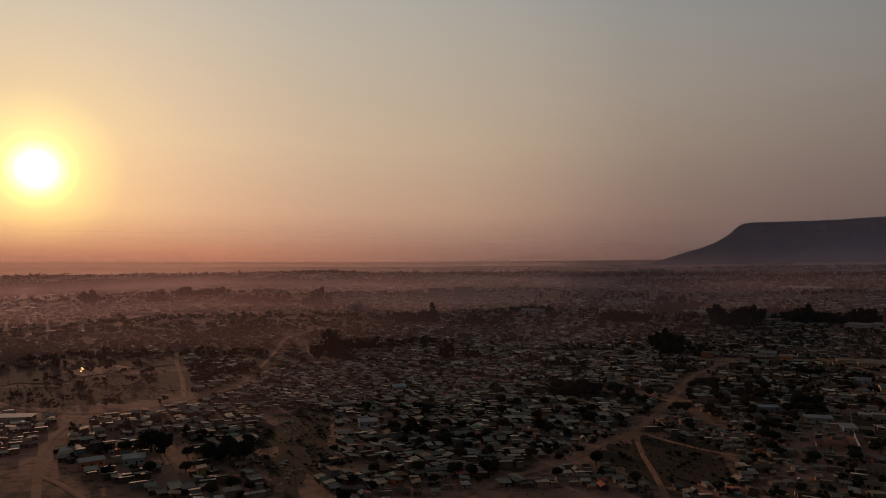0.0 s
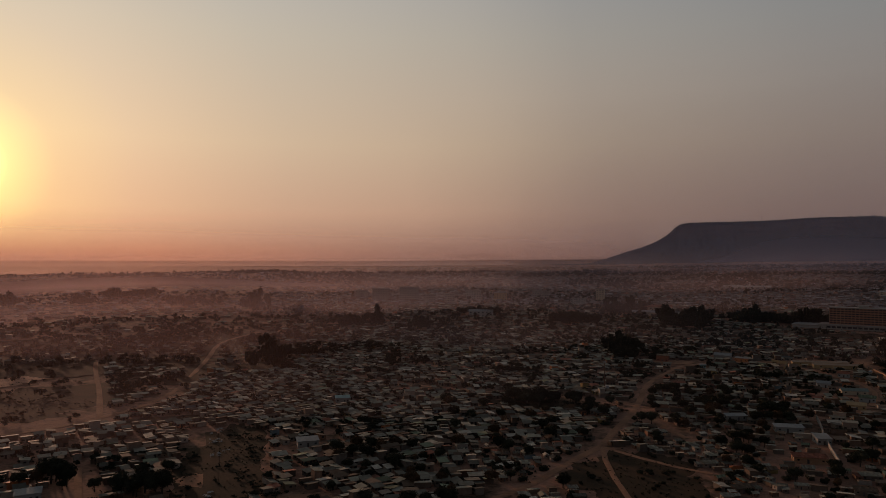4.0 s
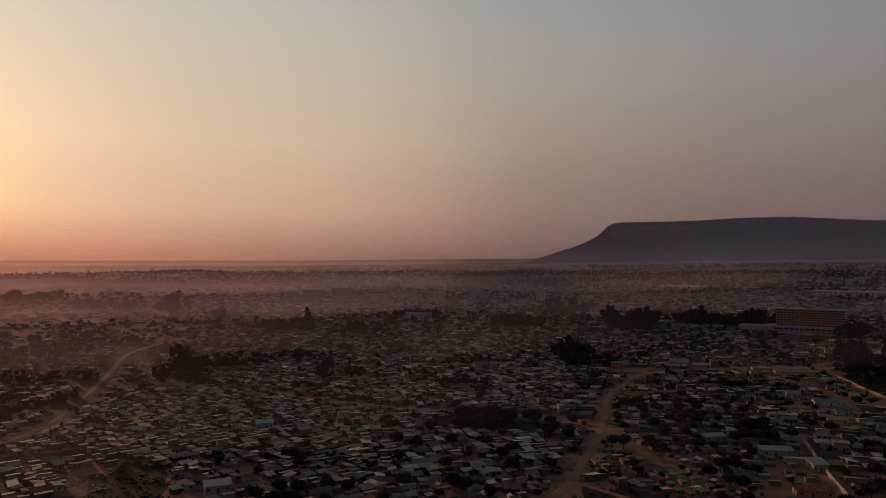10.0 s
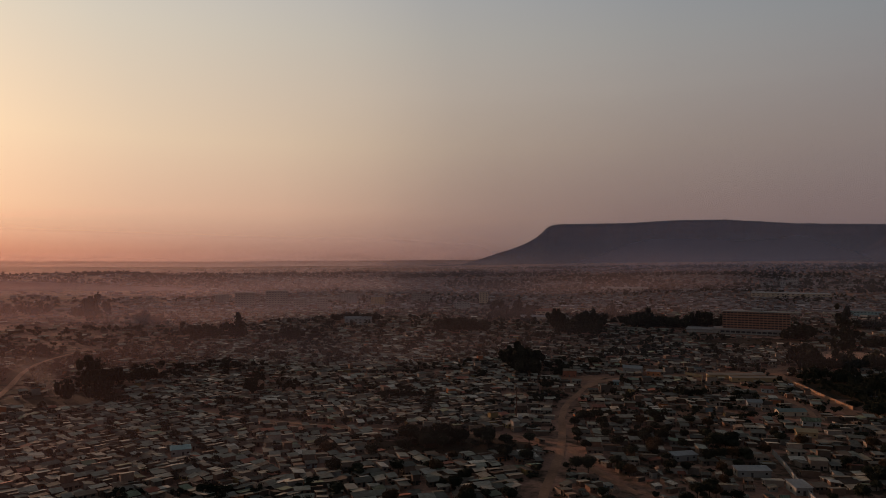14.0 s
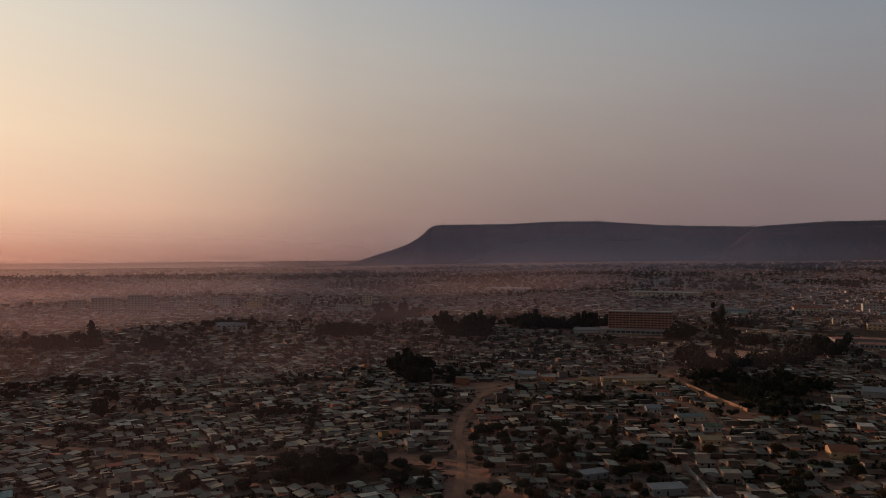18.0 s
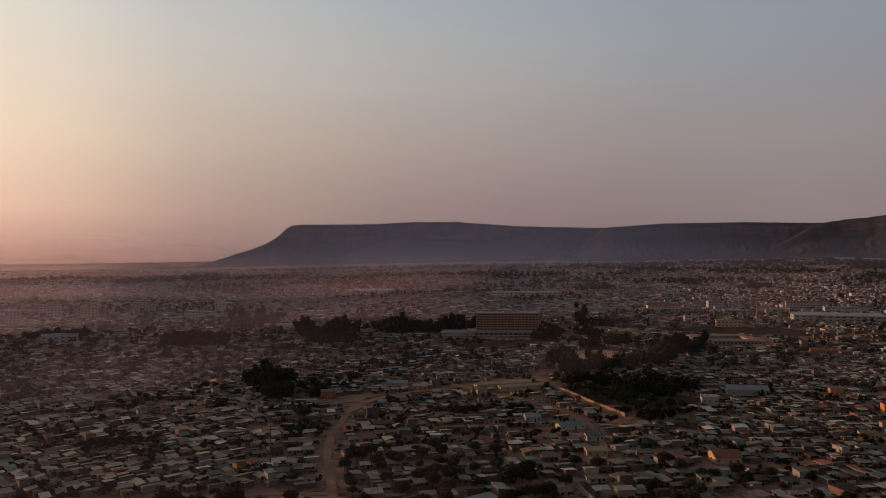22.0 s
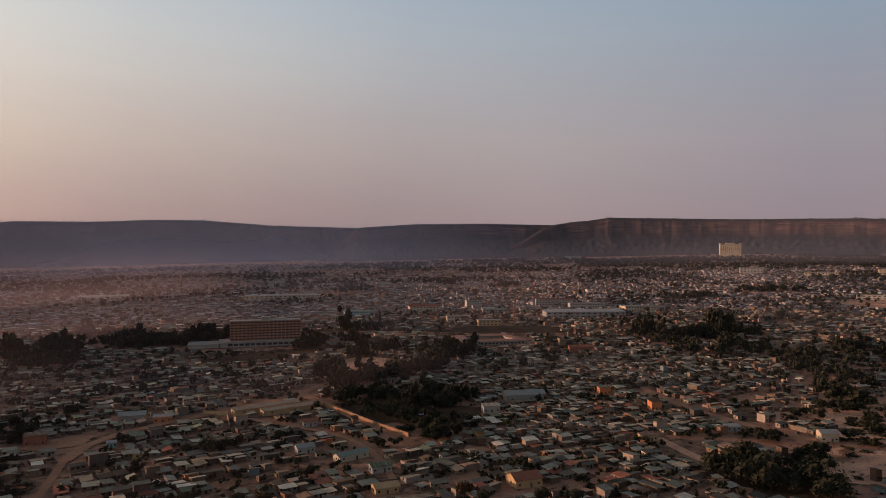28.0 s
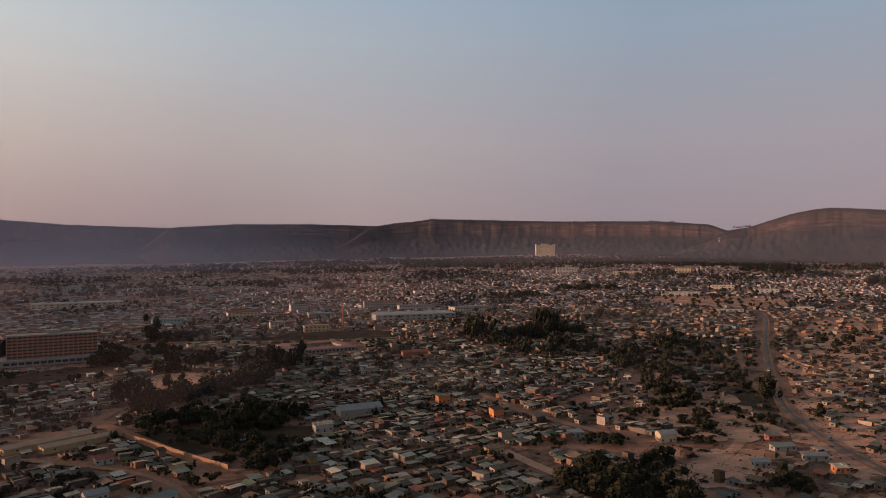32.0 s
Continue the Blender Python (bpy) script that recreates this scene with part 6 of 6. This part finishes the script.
def house_rows(P, name, detail, openings):
    """Many small houses as one piece: sloping walls, an overhanging roof sheet, dark openings."""
    if len(P) == 0:
        return
    x, y, w, d, h, ang = P.T
    k = len(P)
    rg = np.random.default_rng(k)
    tilt = rg.uniform(0.15, 0.7, k)
    ca, sa = np.cos(np.radians(ang)), np.sin(np.radians(ang))
    z = terr(x, y)
    verts, faces, index = [], [], []
    start = 0

    def boxes(x0, x1, y0, y1, z0, z1, t0, t1, mat):
        nonlocal start
        corner = []
        for lx, ly, lz in ((x0, y0, z0), (x1, y0, z0), (x1, y1, z0 + t0), (x0, y1, z0 + t0), (x0, y0, z1), (x1, y0, z1), (x1, y1, z1 + t1), (x0, y1, z1 + t1)):
            corner.append(np.stack([x + lx * ca - ly * sa, y + lx * sa + ly * ca, z + lz], 1))
        v = np.stack(corner, 1).reshape(-1, 3)
        verts.append(v)
        q = np.array(((4, 5, 6, 7), (0, 1, 5, 4), (1, 2, 6, 5), (2, 3, 7, 6), (3, 0, 4, 7)))
        f = (np.arange(k) * 8)[:, None, None] + q[None] + start
        faces.append(f.reshape(-1, 4))
        index.append(np.full(k * 5, mat))
        start += 8 * k

    zero = np.zeros(k)
    boxes(-w / 2, w / 2, -d / 2, d / 2, zero - 0.5, h, zero, tilt, 0)
    o = 0.4
    boxes(-w / 2 - o, w / 2 + o, -d / 2 - o, d / 2 + o, h + 0.02, h + 0.12, tilt + 0.1, tilt + 0.1, 1)
    if openings:
        c0 = rg.uniform(-0.2, 0.1, k) * w
        boxes(c0, c0 + 0.9, -d / 2 - 0.06, -d / 2 + 0.02, zero, zero + 1.7, zero, zero, 2)
        c1 = 0.25 * w
        boxes(c1, c1 + 1.1, -d / 2 - 0.05, -d / 2 + 0.02, zero + 0.9, zero + 1.6, zero, zero, 2)
        boxes(-c1 - 1.1, -c1, -d / 2 - 0.05, -d / 2 + 0.02, zero + 0.9, zero + 1.6, zero, zero, 2)
        boxes(w / 2 - 0.02, w / 2 + 0.05, zero - 0.5, zero + 0.5, zero + 0.9, zero + 1.6, zero, zero, 2)
        boxes(-w / 2 - 0.05, -w / 2 + 0.02, zero - 0.5, zero + 0.5, zero + 0.9, zero + 1.6, zero, zero, 2)
    me = bpy.data.meshes.new(name)
    V, F = np.concatenate(verts), np.concatenate(faces)
    me.vertices.add(len(V))
    me.vertices.foreach_set("co", V.ravel())
    me.loops.add(F.size)
    me.loops.foreach_set("vertex_index", F.ravel().astype(np.int32))
    me.polygons.add(len(F))
    me.polygons.foreach_set("loop_start", np.arange(0, F.size, 4, dtype=np.int32))
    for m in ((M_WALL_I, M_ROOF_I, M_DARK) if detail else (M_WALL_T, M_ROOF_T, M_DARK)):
        me.materials.append(m)
    me.polygons.foreach_set("material_index", np.concatenate(index).astype(np.int32))
    me.polygons.foreach_set("use_smooth", np.zeros(len(F), bool))
    me.update(calc_edges=True)
    return tagged(new(name, me), "dense rows of small block houses with grey iron roofs", "houses", kind="stuff")


fr = np.hypot(FAR[:, 0] - 40, FAR[:, 1] - 60)
faz = np.degrees(np.arctan2(FAR[:, 0] - 40, FAR[:, 1] - 60))
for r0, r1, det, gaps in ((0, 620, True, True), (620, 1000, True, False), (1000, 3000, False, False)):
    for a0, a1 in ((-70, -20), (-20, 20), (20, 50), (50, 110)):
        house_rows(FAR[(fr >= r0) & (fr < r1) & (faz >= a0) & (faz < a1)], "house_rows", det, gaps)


def yard_walls():
    """Low block walls round yards between the near houses."""
    rg = np.random.default_rng(31)
    pick = FAR[(fr < 520) & (FAR[:, 0] > 60)]
    pick = pick[rg.uniform(0, 1, len(pick)) > 0.55]
    verts, faces = [], []
    for x, y, w, d, h, ang in pick:
        a = radians(ang)
        for ox, oy, lx, ly in ((w / 2 + 0.3, -d / 2 - 2.2, 0.2, rg.uniform(3, 6)), (-w / 2, -d / 2 - 2.4, rg.uniform(3, w + 2), 0.2)):
            top = rg.uniform(1.1, 1.7)
            k = len(verts)
            for z in (-0.3, top):
                for cx, cy in ((ox, oy), (ox + lx, oy), (ox + lx, oy + ly), (ox, oy + ly)):
                    px, py = x + cx * math.cos(a) - cy * math.sin(a), y + cx * math.sin(a) + cy * math.cos(a)
                    verts.append((px, py, float(terr(px, py)) + z))
            faces += [(k + 4, k + 5, k + 6, k + 7), (k, k + 1, k + 5, k + 4), (k + 1, k + 2, k + 6, k + 5), (k + 2, k + 3, k + 7, k + 6), (k + 3, k, k + 4, k + 7)]
    tagged(soup("yard_walls", verts, faces, [M_WALL_I]), "low clay block walls round the yards", "walls", kind="stuff")


yard_walls()


def dry_tufts():
    """Dry bushes and grass clumps over fields, verges and waste ground."""
    rg = np.random.default_rng(41)
    pts = []
    for x, y, rx, ry, turn in DISCS:
        if min(rx, ry) > 12:
            n = int(rx * ry * 0.16)
            q = np.sqrt(rg.uniform(0, 1, n))
            a = rg.uniform(0, 6.283, n)
            u, v = rx * q * np.cos(a), ry * q * np.sin(a)
            pts.append(np.stack([x + u * math.cos(turn) - v * math.sin(turn), y + u * math.sin(turn) + v * math.cos(turn)], 1))
    for x, y, rx, ry in ((395, 200, 70, 50), (600, 150, 150, 50), (520, 160, 60, 30), (640, 130, 120, 50), (470, 120, 70, 40), (820, 150, 120, 50), (470, 215, 60, 60), (-85, 200, 40, 90), (-290, 340, 90, 70), (80, 190, 60, 60)):
        n = int(rx * ry * 0.06)
        pts.append(np.stack([rg.normal(x, rx * 0.5, n), rg.normal(y, ry * 0.5, n)], 1))
    P = np.concatenate(pts)
    for pts_, half in LINES:
        P = P[np.min(np.hypot(P[:, None, 0] - pts_[None, :, 0], P[:, None, 1] - pts_[None, :, 1]), 1) > half * 0.7]
    tree_rows(P, rg.uniform(0.12, 0.34, len(P)), "dry_tufts", "low dry bushes and grass clumps on bare ground", 12, np.full(len(P), 0.5), 0.8, 1)


dry_tufts()


def utility_pole(x, y, h):
    ob = tagged(empty("utility_pole", x, y), "tall bare steel pole with a small head", "pole")
    bm = bmesh.new()
    tube(bm, (0, 0, -0.4), (0, 0, h), 0.34, 0.18, 8)
    part("shaft", bm, M_RUST, ob)
    bm = bmesh.new()
    box(bm, -0.9, 0.9, -0.25, 0.25, h - 1.6, h - 0.4)
    part("head", bm, M_CONC, ob, "pale boxes at the pole head")


utility_pole(101, 383, 19)


def water_tank(x, y):
    ob = tagged(empty("water_tank", x, y), "white water tank on a block stand", "tank")
    bm = bmesh.new()
    box(bm, -1.3, 1.3, -1.3, 1.3, -0.3, 1.4)
    part("stand", bm, M_WALL, ob)
    bm = bmesh.new()
    tube(bm, (0, 0, 1.4), (0, 0, 3.6), 1.4, 1.3, 12)
    part("tank", bm, M_WHITE, ob, "round white tank")


water_tank(102, 379)

M_CAR_WHITE = surf("white_car_paint", c(0.70, 0.70, 0.69), c(0.60, 0.60, 0.59), 0.5, 0.35)
M_CAR_DARK = surf("dark_car_paint", c(0.06, 0.065, 0.075), c(0.09, 0.09, 0.10), 0.5, 0.35)
M_TYRE = surf("tyre_rubber", c(0.02, 0.02, 0.02), c(0.03, 0.03, 0.03), 1.0, 0.9)


def vehicle(name, label, length, width, height, paint):
    ob = tagged(new(name), label, "vehicle")
    truck = name == "truck"
    bm = bmesh.new()
    if truck:
        box(bm, -length / 2, length * 0.22, -width / 2, width / 2, 0.9, height)
    else:
        box(bm, -length / 2, length / 2, -width / 2, width / 2, 0.35, height * 0.6)
    part("body", bm, paint, ob)
    bm = bmesh.new()
    if truck:
        box(bm, length * 0.25, length / 2, -width / 2, width / 2, 0.6, height * 0.85)
    else:
        vs = box(bm, -length * 0.36, length * 0.22, -width * 0.44, width * 0.44, height * 0.6, height)
        for v in vs[4:]:
            v.co.x *= 0.72
    part("cab", bm, M_GLASS if not truck else paint, ob, "dark glazed cabin" if not truck else "")
    for sx in (-0.32, 0.32):
        for sy in (-1, 1):
            bm = bmesh.new()
            tube(bm, (sx * length, sy * (width / 2 - 0.12), 0.36), (sx * length, sy * (width / 2 + 0.06), 0.36), 0.36, 0.36, 10)
            part("wheel", bm, M_TYRE, ob)
    return ob


def park(model, spots_):
    for i, (x, y, turn) in enumerate(spots_):
        m = pose(x, y, float(terr(x, y)) + (0.4 if math.hypot(x - 40, y - 60) > 420 else 0.1), 0, 0, turn)
        if i == 0:
            model.matrix_basis = m
        else:
            copy_thing(model, m)


park(vehicle("truck", "white lorry parked in a row on open ground", 9, 2.6, 3.4, M_CAR_WHITE), [(1256, 443, 20), (1260, 432, 20), (1262, 421, 20), (1258, 409, 20), (1254, 397, 20), (1250, 386, 20), (1254, 374, 20), (1256, 362, 20)])
park(vehicle("car", "white car parked on dusty ground", 4.4, 1.8, 1.5, M_CAR_WHITE), [(504, 704, 30), (334, 411, 15), (306, 456, 80), (478, 667, 30), (628, 196.5, 4), (338, 408, 20)])
park(vehicle("car", "dark car parked on dusty ground", 4.4, 1.8, 1.5, M_CAR_DARK), [(499, 690, 30), (482, 681, 30), (330, 414, 10), (455, 160.5, 25)])


def litter():
    """Pale rags and plastic caught along the stream bed."""
    rg = np.random.default_rng(51)
    verts, faces = [], []
    for cx, cy, n in ((-107, 261, 12), (-101, 245, 10), (-92, 222, 12), (-90, 228, 8), (-76, 170, 12), (-69, 159, 10), (-168, 264, 5)):
        for _ in range(n):
            x, y = cx + rg.normal(0, 1.6), cy + rg.normal(0, 3.2)
            a, s, z = rg.uniform(0, 6.28), rg.uniform(0.35, 1.1), 0.25
            k = len(verts)
            for du, dv, dz in ((-1, -0.4, 0), (1, -0.5, 0.1), (1.1, 0.4, 0.25), (-0.9, 0.5, 0.15), (0, 0, 0.45)):
                verts.append((x + s * (du * math.cos(a) - dv * math.sin(a)), y + s * (du * math.sin(a) + dv * math.cos(a)), z + dz * s))
            faces += [(k, k + 1, k + 4), (k + 1, k + 2, k + 4), (k + 2, k + 3, k + 4), (k + 3, k, k + 4)]
    tagged(soup("litter", verts, faces, [M_WHITE]), "pale rags and plastic litter along a stream bed", "litter", kind="stuff")


litter()


def smoke_plume(x, y):
    """Thin drifting smoke above a scrub fire."""
    m = bpy.data.materials.new("drifting_smoke")
    m.use_nodes = True
    n = Nodes(m.node_tree)
    uv = n.add("ShaderNodeUVMap").outputs["UV"]
    sep = n.add("ShaderNodeSeparateXYZ")
    n.link(uv, sep.inputs[0])
    across = n.math("SUBTRACT", 1.0, n.math("POWER", n.math("ABSOLUTE", n.math("MULTIPLY_ADD", sep.outputs["X"], 2.0)), 1.6), True)
    for node in n.tree.nodes:
        if node.type == "MATH" and node.operation == "MULTIPLY_ADD":
            node.inputs[2].default_value = -1.0
    rise = n.math("MULTIPLY", n.math("SUBTRACT", 1.0, sep.outputs["Y"], True), 0.5)
    puffs = n.ramp(n.noise(n.add("ShaderNodeTexCoord").outputs["Object"], 0.16, 5.0, 0.65), [(0.36, c(0, 0, 0)), (0.68, c(1, 1, 1))])
    fac = n.math("MULTIPLY", n.math("MULTIPLY", across, rise), puffs)
    clear, thin, mix = n.add("ShaderNodeBsdfTransparent"), n.add("ShaderNodeBsdfTranslucent"), n.add("ShaderNodeMixShader")
    thin.inputs["Color"].default_value = c(0.42, 0.36, 0.34)
    n.link(fac, mix.inputs[0])
    n.link(clear.outputs[0], mix.inputs[1])
    n.link(thin.outputs[0], mix.inputs[2])
    out = n.add("ShaderNodeOutputMaterial")
    n.link(mix.outputs[0], out.inputs["Surface"])
    verts, faces, uvs = [], [], []
    for turn in (5, -25):
        k0 = len(verts)
        for i in range(9):
            v = i / 8
            half = 5 + 13 * v
            cx = -26 * v ** 1.3
            for s in (-1, 0, 1):
                a = radians(turn)
                verts.append((cx + s * half * math.cos(a), s * half * math.sin(a) + 3 * math.sin(3 * v), 1 + 26 * v))
        for i in range(8):
            for j in range(2):
                p = k0 + i * 3 + j
                faces.append((p, p + 1, p + 4, p + 3))
                uvs += [j / 2, i / 8, (j + 1) / 2, i / 8, (j + 1) / 2, (i + 1) / 8, j / 2, (i + 1) / 8]
    ob = soup("smoke_plume", verts, faces, [m])
    ob.data.uv_layers.new(name="UVMap").data.foreach_set("uv", uvs)
    ob.location = (x, y, float(terr(x, y)))
    tagged(ob, "thin brown smoke drifting from a scrub fire", "smoke", kind="stuff")


smoke_plume(-160, 468)


def bonfire(x, y, h):
    """A small open fire of sticks with low flames."""
    ob = tagged(empty("bonfire", x, y), "small open fire burning on trodden ground", "fire")
    bm = bmesh.new()
    for i in range(6):
        a = i * 1.05
        tube(bm, (1.1 * math.cos(a), 1.1 * math.sin(a), 0.05), (0.1 * math.cos(a), 0.1 * math.sin(a), 0.7), 0.09, 0.06, 5)
    part("sticks", bm, M_BARK, ob)
    bm = bmesh.new()
    for i in range(7):
        a, r = i * 0.9, 0.12 * i
        tube(bm, (r * math.cos(a), r * math.sin(a), 0.2), (0.6 * r * math.cos(a + 0.6), 0.6 * r * math.sin(a + 0.6), h * (1 - 0.08 * i)), 0.4, 0.03, 6)
    part("flame", bm, M_FLAME, ob, "orange flames")


M_FLAME = bpy.data.materials.new("flame")
M_FLAME.use_nodes = True
flame = Nodes(M_FLAME.node_tree)
glow_out, glow_em = flame.add("ShaderNodeOutputMaterial"), flame.add("ShaderNodeEmission")
glow_em.inputs["Color"].default_value, glow_em.inputs["Strength"].default_value = c(1.0, 0.62, 0.25), 3.0
flame.link(glow_em.outputs[0], glow_out.inputs["Surface"])
for fx, fy, fh in ((-306, 380, 2.2), (-302, 372, 1.8), (-311, 386, 1.5)):
    bonfire(fx, fy, fh)


def rim_trees():
    """Small trees standing up along the mountain rims."""
    rg = np.random.default_rng(61)
    P, Z = [], []
    for a, e, d, n in ((29.2, 2.84, 4060, 4), (28.4, 2.84, 4060, 2), (34.6, 2.48, 4080, 2), (38.2, 2.39, 4080, 3), (40.3, 2.37, 4080, 3), (45.2, 2.61, 4080, 4), (50.6, 2.62, 4060, 2)):
        for _ in range(n):
            x, y, z = sized(a + rg.normal(0, 0.07), e, d, (17, 30))
            P.append((x, y))
            Z.append(z - 1)
    for a, e, d, n in ((61.4, 3.06, 3400, 3), (62.0, 3.03, 3400, 2), (66.5, 2.92, 3400, 2), (78.6, 2.58, 3330, 8), (84.6, 1.95, 2700, 12), (85.2, 2.0, 2720, 8), (80.0, 2.5, 3330, 6)):
        for _ in range(n):
            x, y, z = sized(a + rg.normal(0, 0.18), e, d, (70, 160))
            P.append((x, y))
            Z.append(z - 1)
    P, Z = np.array(P), np.array(Z)
    ob = tree_rows(P, rg.uniform(0.7, 1.3, len(P)), "rim_trees", "small dark trees along the mountain rim", 40)
    co = np.empty(len(ob.data.vertices) * 3)
    ob.data.vertices.foreach_get("co", co)
    co = co.reshape(-1, 3)
    lift_ = Z - terr(P[:, 0], P[:, 1])
    co[:len(P) * 160, 2] += np.repeat(lift_, 160)
    co[len(P) * 160:, 2] += np.tile(np.repeat(lift_, 48), 3)
    ob.data.vertices.foreach_set("co", co.ravel())


rim_trees()
